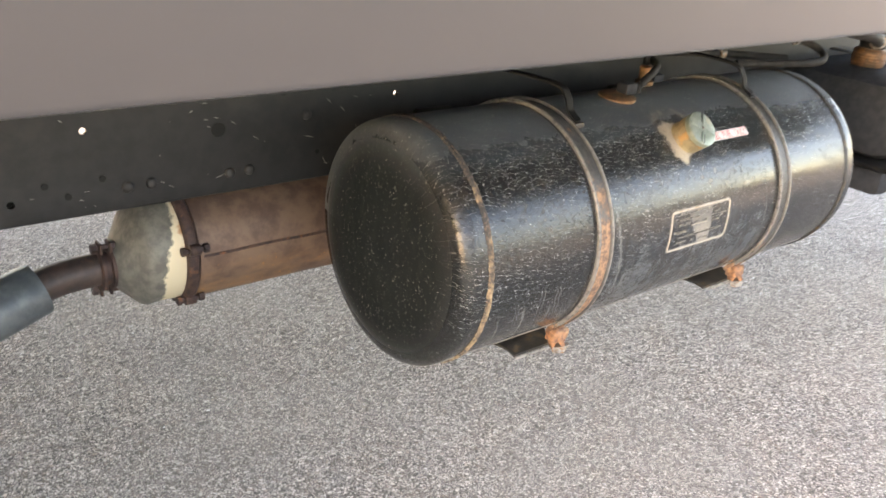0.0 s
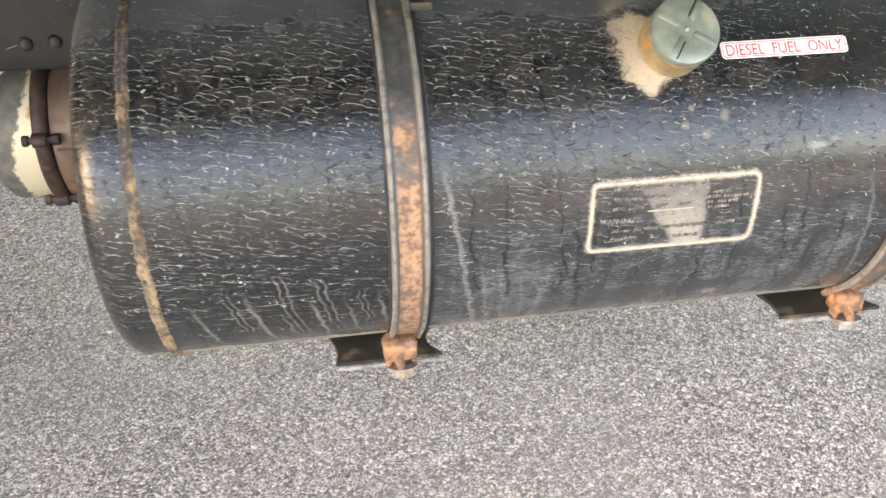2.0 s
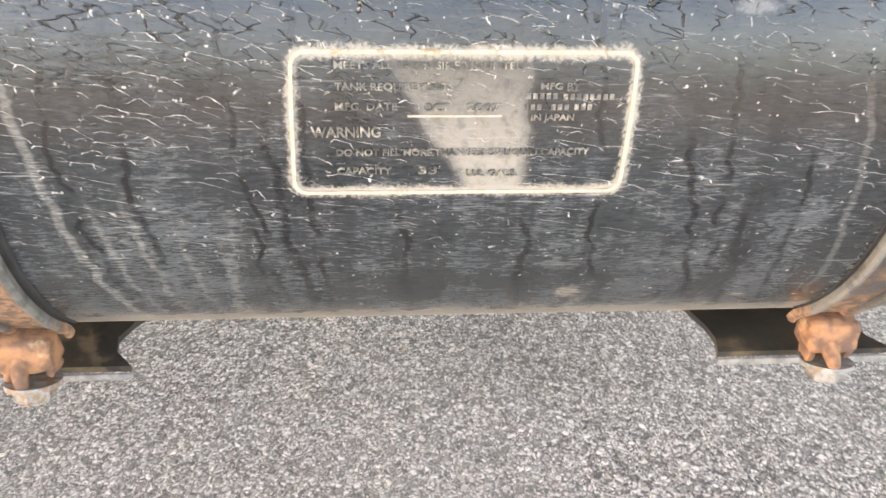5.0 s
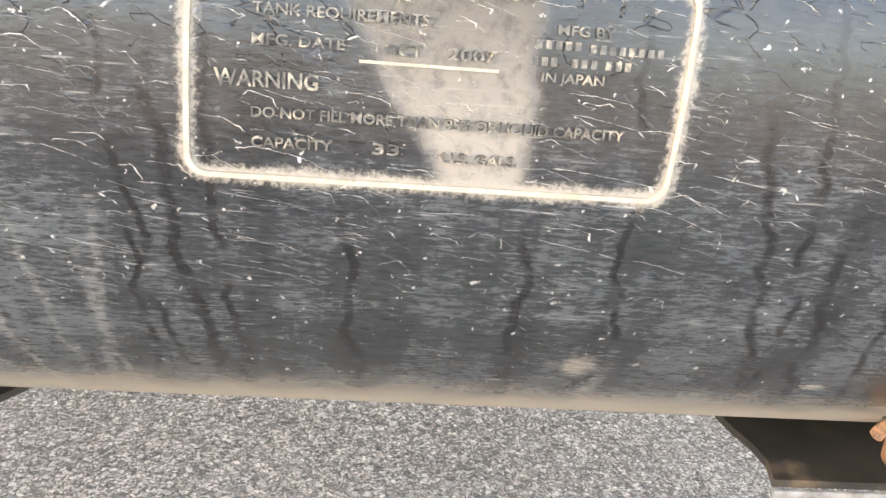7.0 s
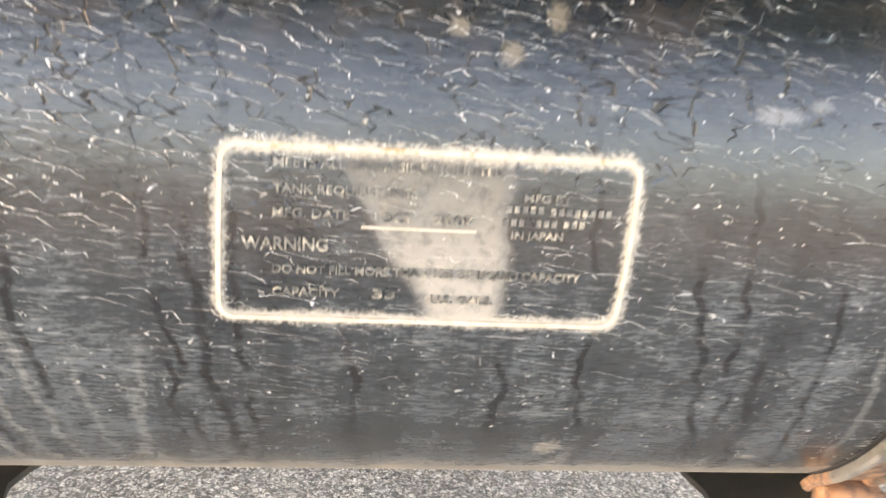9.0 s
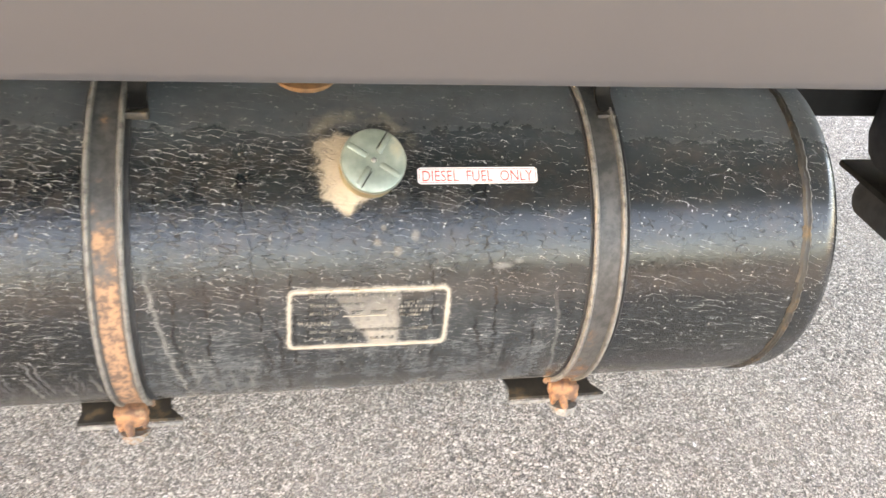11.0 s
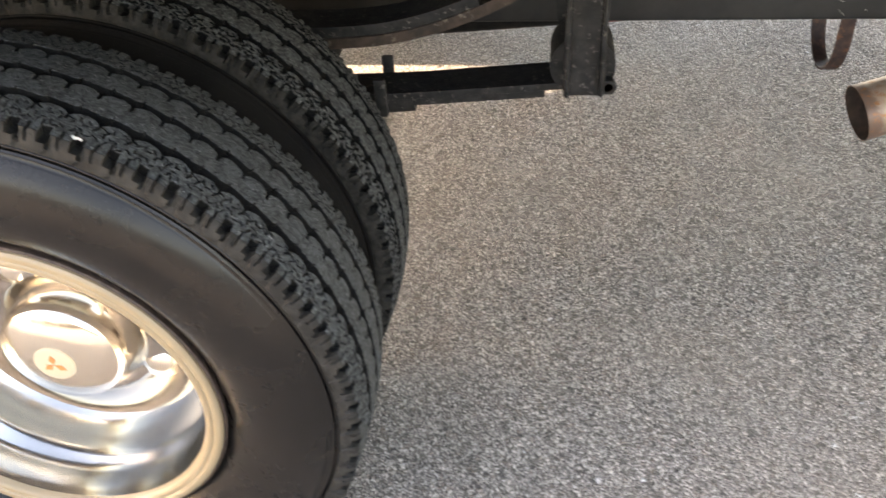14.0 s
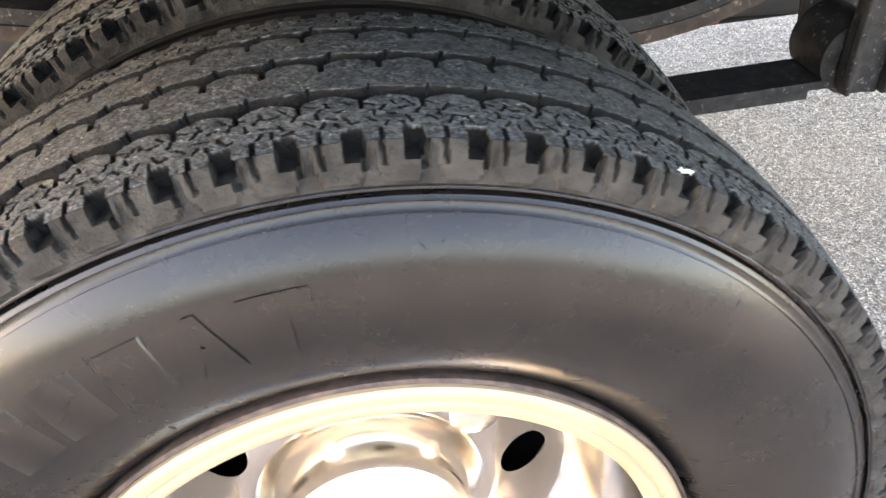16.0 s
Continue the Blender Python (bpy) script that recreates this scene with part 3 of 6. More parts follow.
dusty = math_n(nt, "MULTIPLY", ramp(nt, math_n(nt, "ABSOLUTE", math_n(nt, "SUBTRACT", st.outputs[1], 0.4)), 0.0, 0.08, 1.0, 0.0), ramp(nt, noise_n(nt, o, 60.0, 5, 0.65), 0.3, 0.7, 0.2, 0.8))
c = mix(nt, dusty, c, (0.040, 0.038, 0.034))
c = mix(nt, math_n(nt, "MULTIPLY", ramp(nt, st.outputs[1], 0.5, 0.9), ramp(nt, noise_n(nt, o, 7.0, 5), 0.35, 0.7, 0.1, 0.60)), c, (0.0115, 0.0100, 0.0088))
c = mix(nt, math_n(nt, "MULTIPLY", ramp(nt, noise_n(nt, o, 620.0, 3), 0.68, 0.73), ramp(nt, st.outputs[1], 0.5, 0.9, 0.0, 0.22)), c, (0.16, 0.14, 0.12))
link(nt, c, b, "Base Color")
side_r = ramp(nt, noise_n(nt, o, 11.0, 6, 0.65), 0.3, 0.7, 0.22, 0.31)
rgh = node(nt, "MapRange", {"Value": ramp(nt, st.outputs[1], 0.35, 0.6), "From Min": 0.0, "From Max": 1.0, "To Min": 0.62, "To Max": side_r}).outputs["Result"]
link(nt, rgh, b, "Roughness")
link(nt, ramp(nt, st.outputs[1], 0.35, 0.8, 0.12, 0.26), b, "Specular IOR Level")
scuff = math_n(nt, "ADD", noise_n(nt, o, 480.0, 4, 0.7), math_n(nt, "MULTIPLY", noise_n(nt, o, 150.0, 4, 0.65), 1.8))
bump(nt, b, math_n(nt, "MULTIPLY", scuff, ramp(nt, st.outputs[1], 0.3, 0.8, 1.0, 0.035)), 0.7, 0.0016)

TYRE_DULL = TYRE.copy()                  # the inner and far tyres: a rougher, less glossy copy
TYRE_DULL.name = "matt_tyre_rubber"
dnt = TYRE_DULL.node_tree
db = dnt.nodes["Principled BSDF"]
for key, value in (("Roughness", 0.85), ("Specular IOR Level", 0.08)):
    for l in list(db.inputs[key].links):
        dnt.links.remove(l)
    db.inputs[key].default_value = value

HUB, nt, b = material("hub_plating", 0.16, 1.0, (0.82, 0.75, 0.64))
o = objc(nt)
link(nt, ramp(nt, noise_n(nt, o, 30.0, 5), 0.3, 0.75, 0.10, 0.24), b, "Roughness")
bump(nt, b, noise_n(nt, o, 14.0, 2), 0.06, 0.004)

CHROME, nt, b = material("chrome_liner", 0.10, 1.0, (0.44, 0.415, 0.38))
o = objc(nt)
link(nt, ramp(nt, noise_n(nt, o, 16.0, 5), 0.3, 0.75, 0.10, 0.22), b, "Roughness")
bump(nt, b, noise_n(nt, o, 13.0, 3), 0.22, 0.004)
CREAM = dull("cream_rim_paint", (0.25, 0.188, 0.115), (0.222, 0.166, 0.100), 0.4, 0.0, 12.0, (0.20, 0.15, 0.09), 10.0, (0.6, 0.8), 0.05)
RIM_RUST = dull("rim_edge_rust", (0.036, 0.024, 0.019), (0.085, 0.055, 0.040), 0.7, 0.2, 120.0)
EMBLEM_BASE = material("emblem_cream", 0.3, 0.2, (0.50, 0.42, 0.30))[0]
EMBLEM_RED = material("emblem_orange", 0.4, 0.0, (0.60, 0.17, 0.05))[0]


# ---- mesh helpers ----
def part(name, bm, mat, parent, label="", smooth=True):
    me = bpy.data.meshes.new(name)
    bm.normal_update()
    bm.to_mesh(me)
    bm.free()
    if mat:
        me.materials.append(mat)
    if smooth:
        for p in me.polygons:
            p.use_smooth = True
        me.set_sharp_from_angle(angle=radians(38))
    ob = new(name, me)
    ob.parent = parent
    if label:
        tagged(ob, label)
    return ob


def thing(name, label, category, group="", at=(0, 0, 0)):
    e = new(name)
    e.empty_display_size = 0.1
    e.location = at
    return tagged(e, label, category, group)


def structure(name, bm, mat, label, smooth=False):
    return tagged(part(name, bm, mat, None, label, smooth), kind="structure")


def add_box(bm, a, b, bevel=0.0, m=None):
    g = bmesh.ops.create_cube(bm, size=1.0)
    vs = g["verts"]
    c = [(p + q) / 2 for p, q in zip(a, b)]
    d = [abs(q - p) for p, q in zip(a, b)]
    for v in vs:
        v.co = Vector((c[0] + v.co.x * d[0], c[1] + v.co.y * d[1], c[2] + v.co.z * d[2]))
    if bevel:
        es = list({e for v in vs for e in v.link_edges})
        r = bmesh.ops.bevel(bm, geom=es, offset=bevel, segments=2, affect="EDGES", profile=0.5)
        vs = list({v for f in r["faces"] for v in f.verts} | {v for v in vs if v.is_valid})
    if m is not None:
        bmesh.ops.transform(bm, matrix=m, verts=vs)
    return vs


def box(a, b, bevel=0.0, m=None):
    bm = bmesh.new()
    add_box(bm, a, b, bevel, m)
    return bm


def add_tube(bm, pts, r, n=16, cap=True, radii=None):
    """A round tube along points."""
    pts = [Vector(p) for p in pts]
    rings, up = [], Vector((0, 0, 1))
    for i, p in enumerate(pts):
        d = (pts[min(i + 1, len(pts) - 1)] - pts[max(i - 1, 0)]).normalized()
        if abs(d.dot(up)) > 0.95:
            up = Vector((1, 0, 0))
        a = d.cross(up).normalized()
        c = a.cross(d).normalized()
        up = c
        rad = radii[i] if radii else r
        rings.append([bm.verts.new(p + rad * (math.cos(t) * a + math.sin(t) * c)) for t in (2 * math.pi * k / n for k in range(n))])
    for q, w in zip(rings, rings[1:]):
        for k in range(n):
            bm.faces.new((q[k], q[(k + 1) % n], w[(k + 1) % n], w[k]))
    if cap:
        bm.faces.new(rings[0][::-1])
        bm.faces.new(rings[-1])
    return rings


def tube(pts, r, n=16, cap=True, radii=None):
    bm = bmesh.new()
    add_tube(bm, pts, r, n, cap, radii)
    bmesh.ops.recalc_face_normals(bm, faces=bm.faces)
    return bm


def smooth_path(pts, n=8):
    """Points along a smooth curve through pts."""
    pts = [Vector(p) for p in pts]
    out = []
    for i in range(len(pts) - 1):
        p0, p1, p2, p3 = pts[max(i - 1, 0)], pts[i], pts[i + 1], pts[min(i + 2, len(pts) - 1)]
        for k in range(n):
            t = k / n
            out.append(0.5 * (2 * p1 + (p2 - p0) * t + (2 * p0 - 5 * p1 + 4 * p2 - p3) * t * t + (3 * p1 - p0 - 3 * p2 + p3) * t ** 3))
    return out + [pts[-1]]


def lathe(profile, axis="x", centre=(0, 0), n=96, closed=False, uv=None):
    """Turns (along, radius) points round an axis along x or y; centre holds the other two coordinates."""
    bm = bmesh.new()
    layer = bm.loops.layers.uv.new("skin") if uv else None
    rings = []
    for a, r in profile:
        ring = []
        for k in range(n):
            t = math.pi + 2 * math.pi * k / n
            if axis == "x":
                co = (a, centre[0] - r * math.cos(t), centre[1] + r * math.sin(t))
            else:
                co = (centre[0] - r * math.cos(t), a, centre[1] + r * math.sin(t))
            ring.append(bm.verts.new(co))
        rings.append(ring)
    pairs = list(zip(range(len(rings)), range(1, len(rings))))
    if closed:
        pairs.append((len(rings) - 1, 0))
    for i, j in pairs:
        for k in range(n):
            k2 = (k + 1) % n
            f = bm.faces.new((rings[i][k], rings[j][k], rings[j][k2], rings[i][k2]))
            if layer:
                for lp, (q, kk) in zip(f.loops, ((i, k), (j, k), (j, k + 1), (i, k + 1))):
                    lp[layer].uv = uv(profile[q], -math.pi + 2 * math.pi * kk / n, q)
    bmesh.ops.recalc_face_normals(bm, faces=bm.faces)
    return bm


def arc(cx, cr, rad, a0, a1, n=8):
    return [(cx + rad * math.cos(radians(a0 + (a1 - a0) * k / n)), cr + rad * math.sin(radians(a0 + (a1 - a0) * k / n))) for k in range(n + 1)]


def extrude_outline(pts, depth, m):
    """A plate: the outline in its own x, y plane, depth along its z, laid by m."""
    bm = bmesh.new()
    lo = [bm.verts.new((x, y, 0)) for x, y in pts]
    hi = [bm.verts.new((x, y, depth)) for x, y in pts]
    bm.faces.new(lo[::-1])
    bm.faces.new(hi)
    for k in range(len(pts)):
        k2 = (k + 1) % len(pts)
        bm.faces.new((lo[k], lo[k2], hi[k2], hi[k]))
    bmesh.ops.recalc_face_normals(bm, faces=bm.faces)
    bmesh.ops.transform(bm, matrix=m, verts=bm.verts)
    return bm


def text_bm(body, size, extrude=0.0, heavy=0.0):
    cu = bpy.data.curves.new("writing", "FONT")
    cu.body, cu.size, cu.extrude, cu.resolution_u, cu.offset = body, size, extrude, 3, size * heavy
    ob = bpy.data.objects.new("writing", cu)
    scene.collection.objects.link(ob)
    me = bpy.data.meshes.new_from_object(ob.evaluated_get(bpy.context.evaluated_depsgraph_get()))
    bm = bmesh.new()
    bm.from_mesh(me)
    bpy.data.objects.remove(ob)
    bpy.data.meshes.remove(me)
    bpy.data.curves.remove(cu)
    return bm


def on_tank(u, v, h=0.0):
    """A point on the tank's skin: u along it, v round it (metres above the foremost line), h proud of it."""
    a = v / TANK_R
    r = TANK_R + h
    return Vector((u, TANK_C[0] - r * math.cos(a), TANK_C[1] + r * math.sin(a)))


def wrap(bm, u0, v0, h, wide=None, slope=0.0):
    """Lays a flat bmesh (x right, y up, z proud) on the tank's skin; wide: stretches it to that width."""
    xs = [v.co.x for v in bm.verts]
    k = wide / (max(xs) - min(xs)) if wide else 1.0
    x0 = min(xs) if wide else 0.0
    for v in bm.verts:
        x = (v.co.x - x0) * k
        v.co = on_tank(u0 + x, v0 + v.co.y + slope * x, h + v.co.z)
    return bm


def turned(profile, n, m):
    """A lathe round z of (radius, height), laid by m; closes where the radius is 0."""
    bm, rings = bmesh.new(), []
    for r, h in profile:
        rings.append([bm.verts.new((0, 0, h))] if r == 0 else [bm.verts.new((r * math.cos(2 * math.pi * k / n), r * math.sin(2 * math.pi * k / n), h)) for k in range(n)])
    for q, w in zip(rings, rings[1:]):
        for k in range(n):
            k2 = (k + 1) % n
            vs = [q[k % len(q)], q[k2 % len(q)], w[k2 % len(w)], w[k % len(w)]]
            vs = [v for i, v in enumerate(vs) if v not in vs[:i]]
            if len(vs) > 2:
                bm.faces.new(vs)
    bmesh.ops.recalc_face_normals(bm, faces=bm.faces)
    bmesh.ops.transform(bm, matrix=m, verts=bm.verts)
    return bm


# ---- ground ----
bm = bmesh.new()
cuts = [-300, -60, -12, -3, 0, 1.5, 3, 6, 15, 60, 300]
grid = [[bm.verts.new((x, y, 0)) for y in cuts] for x in cuts]
for i in range(len(cuts) - 1):
    for j in range(len(cuts) - 1):
        bm.faces.new((grid[i][j], grid[i + 1][j], grid[i + 1][j + 1], grid[i][j + 1]))
structure("ground", bm, ASPHALT, "worn grey asphalt yard with pale stone chips")

# ---- the truck: body and frame ----
truck = thing("truck", "parked truck with grey side panel and black ladder frame", "truck")
CY = 1.898                               # the truck's middle
RY, RZ0, RZ1 = 1.436, 0.507, 0.735       # outer face and lower and upper edge of the near frame rail
FAR = 3.2445                               # far side of the body
X0, X1 = -2.38, 2.95


def side_panel(y0, y1):
    bm = bmesh.new()
    add_box(bm, (X0, y0, 0.9283), (X1, y1, 1.46), 0.006)
    return bm


part("side_panel", side_panel(0.5515, 0.5885), PANEL, truck, "plain grey painted side panel")
part("side_panel", side_panel(FAR - 0.038, FAR), PANEL, truck)
part("bed_floor", box((X0, 0.592, 1.06), (X1, FAR - 0.041, 1.10)), UNDER, truck, "dark underside of the load bed")
for k in range(10):
    x = X0 + 0.2 + k * 0.5
    part("cross_bearer", box((x, 0.60, 0.965), (x + 0.06, FAR - 0.06, 1.057), 0.004), UNDER, truck)


def rail_bm(y, side):
    """A channel rail, open towards the truck's middle."""
    bm = bmesh.new()
    t = 0.007
    ys = (y, y + side * t)
    outline = [(0, RZ0), (side * 0.065, RZ0), (side * 0.065, RZ0 + t), (side * t, RZ0 + t), (side * t, RZ1 - t), (side * 0.065, RZ1 - t), (side * 0.065, RZ1), (0, RZ1)]
    a = [bm.verts.new((X0 + 0.1, y + d, z)) for d, z in outline]
    b_ = [bm.verts.new((X1 + 0.9, y + d, z)) for d, z in outline]
    for k in range(8):
        k2 = (k + 1) % 8
        bm.faces.new((a[k], a[k2], b_[k2], b_[k]))
    bm.faces.new(a[::-1])
    bm.faces.new(b_)
    bmesh.ops.recalc_face_normals(bm, faces=bm.faces)
    bmesh.ops.bevel(bm, geom=[e for e in bm.edges if abs(e.verts[0].co.x - e.verts[1].co.x) > 1 and abs(e.verts[0].co.y - y) < 1e-4], offset=0.006, segments=3, affect="EDGES", profile=0.5)
    return bm


# holes clean through the near rail's web (x, z, radius)
HOLES = [(0.421, 0.690, 0.0075), (0.453, 0.692, 0.006), (0.504, 0.691, 0.0075), (0.480, 0.647, 0.006), (1.064, 0.654, 0.0055), (0.909, 0.688, 0.0050),
         (0.366, 0.545, 0.006), (-0.103, 0.574, 0.006), (-0.021, 0.574, 0.004)]
# near-black discs on the web that paint the shade of closed holes
HOLE_DISCS = [(0.700, 0.624, 0.0128), (0.503, 0.567, 0.0055), (0.449, 0.545, 0.0055), (0.823, 0.677, 0.006), (0.892, 0.560, 0.0045), (0.925, 0.676, 0.0045), (-0.054, 0.550, 0.0045),
         (0.021, 0.550, 0.0045), (0.117, 0.567, 0.0045), (0.250, 0.566, 0.0045), (0.416, 0.567, 0.0055)]


def drilled(ob, cutter_bm):
    """Cuts the closed cutter out of a mesh object, for good."""
    me = bpy.data.meshes.new("cutter")
    cutter_bm.to_mesh(me)
    cutter_bm.free()
    cut = new("cutter", me)
    cut.parent = ob.parent
    mod = ob.modifiers.new("cut", "BOOLEAN")
    mod.operation, mod.object, mod.solver = "DIFFERENCE", cut, "EXACT"
    mod.use_self = False
    done = bpy.data.meshes.new_from_object(ob.evaluated_get(bpy.context.evaluated_depsgraph_get()))
    ob.modifiers.clear()
    old = ob.data
    name = old.name
    ob.data = done
    bpy.data.meshes.remove(old)
    done.name = name
    bpy.data.objects.remove(cut)
    bpy.data.meshes.remove(me)
    return ob


rail = part("frame_rail", rail_bm(RY, 1), RAIL, truck, "black painted channel rail with drilled holes")
cutter = bmesh.new()
for x, z, r in HOLES:
    add_tube(cutter, [(x, RY - 0.02, z), (x, RY + 0.03, z)], r, 20)
bmesh.ops.recalc_face_normals(cutter, faces=cutter.faces)
drilled(rail, cutter)
part("frame_rail", rail_bm(2 * CY - RY, -1), RAIL, truck)
part("sill", box((X0 + 0.1, RY + 0.01, RZ1 + 0.003), (X1, RY + 0.07, 0.962), 0.004), UNDER, truck, "dark wooden sill on the frame rail")
part("sill", box((X0 + 0.1, 2 * CY - RY - 0.07, RZ1 + 0.003), (X1, 2 * CY - RY - 0.01, 0.962), 0.004), UNDER, truck)
for x in (-0.25, 1.75):
    part("crossmember", box((x, RY + 0.07, 0.56), (x + 0.07, 2 * CY - RY - 0.07, 0.70), 0.006), UNDER, truck)


def bolt_bm(p, r, h, axis=(0, -1, 0), washer=True):
    """A hex head on a washer, standing out along axis."""
    bm = bmesh.new()
    a = Vector(axis).normalized()
    p = Vector(p)
    if washer:
        add_tube(bm, [p, p + a * h * 0.25], r * 1.35, 18)
    rings = add_tube(bm, [p + a * h * 0.2, p + a * h * 0.85, p + a * h], r, 6, True, [r, r, r * 0.86])
    bmesh.ops.recalc_face_normals(bm, faces=bm.faces)
    return bm


for x, z, r in HOLE_DISCS:
    part("hole_disc", tube([(x, RY - 0.0012, z), (x, RY + 0.004, z)], r, 24), DARK, rail, "near-black disc painting the shade of a hole")
for x, z in ((0.719, 0.544), (0.756, 0.545), (0.222, 0.566), (0.542, 0.546), (0.581, 0.547), (0.870, 0.632)):
    part("rivet", turned([(0.0098, -0.001), (0.0096, 0.0012), (0.0082, 0.0038), (0.0055, 0.0056), (0, 0.0064)], 20, pose(x, RY, z, 90, 0, 0)), BOLT, rail)
# bare scratches in the rail's paint
random.seed(4)
bm = bmesh.new()
for k in range(90):
    x, z = random.uniform(-0.1, 1.05), random.uniform(RZ0 + 0.01, RZ1 - 0.01)
    l, w, a = random.uniform(0.002, 0.014) * random.random(), random.uniform(0.0004, 0.0010), random.gauss(-0.35, 0.35)
    d, nrm = Vector((math.cos(a), 0, math.sin(a))), Vector((-math.sin(a), 0, math.cos(a)))
    c0 = Vector((x, RY - 0.0006, z))
    bm.faces.new([bm.verts.new(c0 + q) for q in (-d * l, -d * l * 0.3 + nrm * w, d * l, d * l * 0.3 - nrm * w)])
tagged(part("paint_scratches", bm, SCRATCH, rail, "pale scratches in the paint", False), kind="stuff")

# exhaust hanger arm and its bracket under the rail
hanger = thing("exhaust_hanger", "small dark steel exhaust hanger bolted to the frame rail", "bracket")
part("upper_arm", box((0.256, RY - 0.016, 0.50), (0.284, RY - 0.002, 0.66), 0.003), UNDER, hanger)
part("rubber_block", extrude_outline([(-0.027, 0.02), (0.026, 0.02), (0.027, -0.010), (0.021, -0.024), (0.012, -0.030), (-0.011, -0.030), (-0.021, -0.019), (-0.026, 0.0)], 0.040, pose(0.270, RY + 0.025, 0.492, 90, 0, 0)), RUBBER, hanger, "tapered black rubber block")
part("collar", turned([(0, 0.468), (0.018, 0.468), (0.016, 0.458), (0.009, 0.440), (0, 0.440)], 20, pose(0.271, RY + 0.005, 0)), NUT, hanger, "dusty grey collar")
part("pin", tube([(0.271, RY + 0.005, 0.470), (0.271, RY + 0.005, 0.422)], 0.0072, 12), CLAMP, hanger)

loop = thing("strap_loop", "rusty flat steel loop hanging below the frame", "bracket")


def band(pts, width, thick, across):
    """A flat band along points; across: the direction of its width."""
    pts, across = [Vector(p) for p in pts], Vector(across).normalized()
    bm, rows = bmesh.new(), []
    for i, p in enumerate(pts):
        d = (pts[min(i + 1, len(pts) - 1)] - pts[max(i - 1, 0)]).normalized()
        nrm = d.cross(across).normalized()
        rows.append([bm.verts.new(p + across * s * width / 2 + nrm * h * thick / 2) for s, h in ((-1, -1), (1, -1), (1, 1), (-1, 1))])
    for q, w in zip(rows, rows[1:]):
        for k in range(4):
            bm.faces.new((q[k], q[(k + 1) % 4], w[(k + 1) % 4], w[k]))
    bm.faces.new(rows[0][::-1])
    bm.faces.new(rows[-1])
    bmesh.ops.recalc_face_normals(bm, faces=bm.faces)
    return bm


SH_Y = 1.80                              # the drive shaft's line
lp = [(0.214, SH_Y - 0.088, 0.62), (0.212, SH_Y - 0.088, 0.42)] + [(0.212, SH_Y - 0.088 * math.cos(t), 0.340 - 0.090 * math.sin(t)) for t in [math.pi * k / 14 for k in range(15)]] + [(0.212, SH_Y + 0.088, 0.42), (0.214, SH_Y + 0.088, 0.62)]
part("band", band(lp, 0.028, 0.004, (1, 0, 0)), CLAMP, loop)

# prop shaft with paint marks; after it, unseen parts added for their shade
shaft = thing("propeller_shaft", "black propeller shaft with red and white paint marks", "drive shaft")
part("tube", tube([(-0.85, SH_Y, 0.349), (2.3, SH_Y, 0.563)], 0.042, 24), UNDER, shaft)
for x, m, ln in ((-0.228, MARK, 0.044), (-0.295, WELD, 0.020)):
    part("paint_mark", tube([(x - ln / 2, SH_Y, 0.407 + 0.068 * (x - ln / 2)), (x + ln / 2, SH_Y, 0.407 + 0.068 * (x + ln / 2))], 0.0428, 24), m, shaft)

# unseen blockers and a flap, added to bound the sunlit strip below
part("shade_plate", box((X0 + 0.06, RY + 0.07, 0.30), (X0 + 0.10, 2.14, 0.90), 0.006), UNDER, truck)
part("shade_bar", box((X0 + 0.06, 2.145, 0.965), (X0 + 0.10, 2.42, 1.057), 0.004), UNDER, truck)
part("shade_tab", box((-1.52, 2.255, 0.45), (-1.508, 2.333, 0.96), 0.003), UNDER, truck)
part("mud_flap", box((-1.52, 2.335, 0.16), (-1.505, FAR - 0.03, 0.96), 0.003), RUBBER, truck, "unseen black rubber mud flap, placed for its shade")

# a plain unseen block, added so that its shade lies over the truck's side
bm = box((-16.0, -0.30, 0.0), (-10.0, 1.75, 7.5))
structure("shade_block", bm, dull("shade_block_render", (0.42, 0.39, 0.34), (0.36, 0.33, 0.29), 0.8, 0.0, 3.0), "unseen plain pale block that shades the truck's side")

# unseen wall behind the camera, added to darken the horizon in reflections
WALL_BROWN = dull("horizon_brown", (0.115, 0.085, 0.065), (0.075, 0.058, 0.046), 0.85, 0.0, 3.0, (0.15, 0.12, 0.10), 0.6, (0.5, 0.7))
structure("wall_reflected", box((-10.0, -8.3, -0.02), (16.0, -8.0, 1.15)), WALL_BROWN, "unseen brown wall added behind the camera for reflections")

# ---- fuel tank ----
tank = thing("fuel_tank", "black cylindrical steel fuel tank with crazed dusty paint", "fuel tank")
TX0, TX1 = 0.851, 2.015
half = [(TX0, 0.004), (TX0 + 0.0010, 0.05), (TX0 + 0.0035, 0.10), (TX0 + 0.0070, 0.14), (TX0 + 0.0115, 0.17)] + arc(TX0 + 0.042, 0.182, 0.028, 160, 92, 9)
body_x = [0.895 + k * (1.971 - 0.895) / 24 for k in range(25)]
profile = half + [(x, TANK_R) for x in body_x] + [(TX0 + TX1 - a, r) for a, r in half[::-1]]
bm = lathe(profile, "x", TANK_C, 144, uv=lambda p, t, q: (p[0], t * TANK_R))
shell = part("shell", bm, TANK, tank, "crazed black paint with tan dust stains and runs")
for x in (TX0, TX1):
    bm = bmesh.new()
    bmesh.ops.create_circle(bm, cap_ends=True, radius=0.0045, segments=24, matrix=pose(x, TANK_C[0], TANK_C[1], 0, 90, 0))
    part("end_centre", bm, TANK, shell)


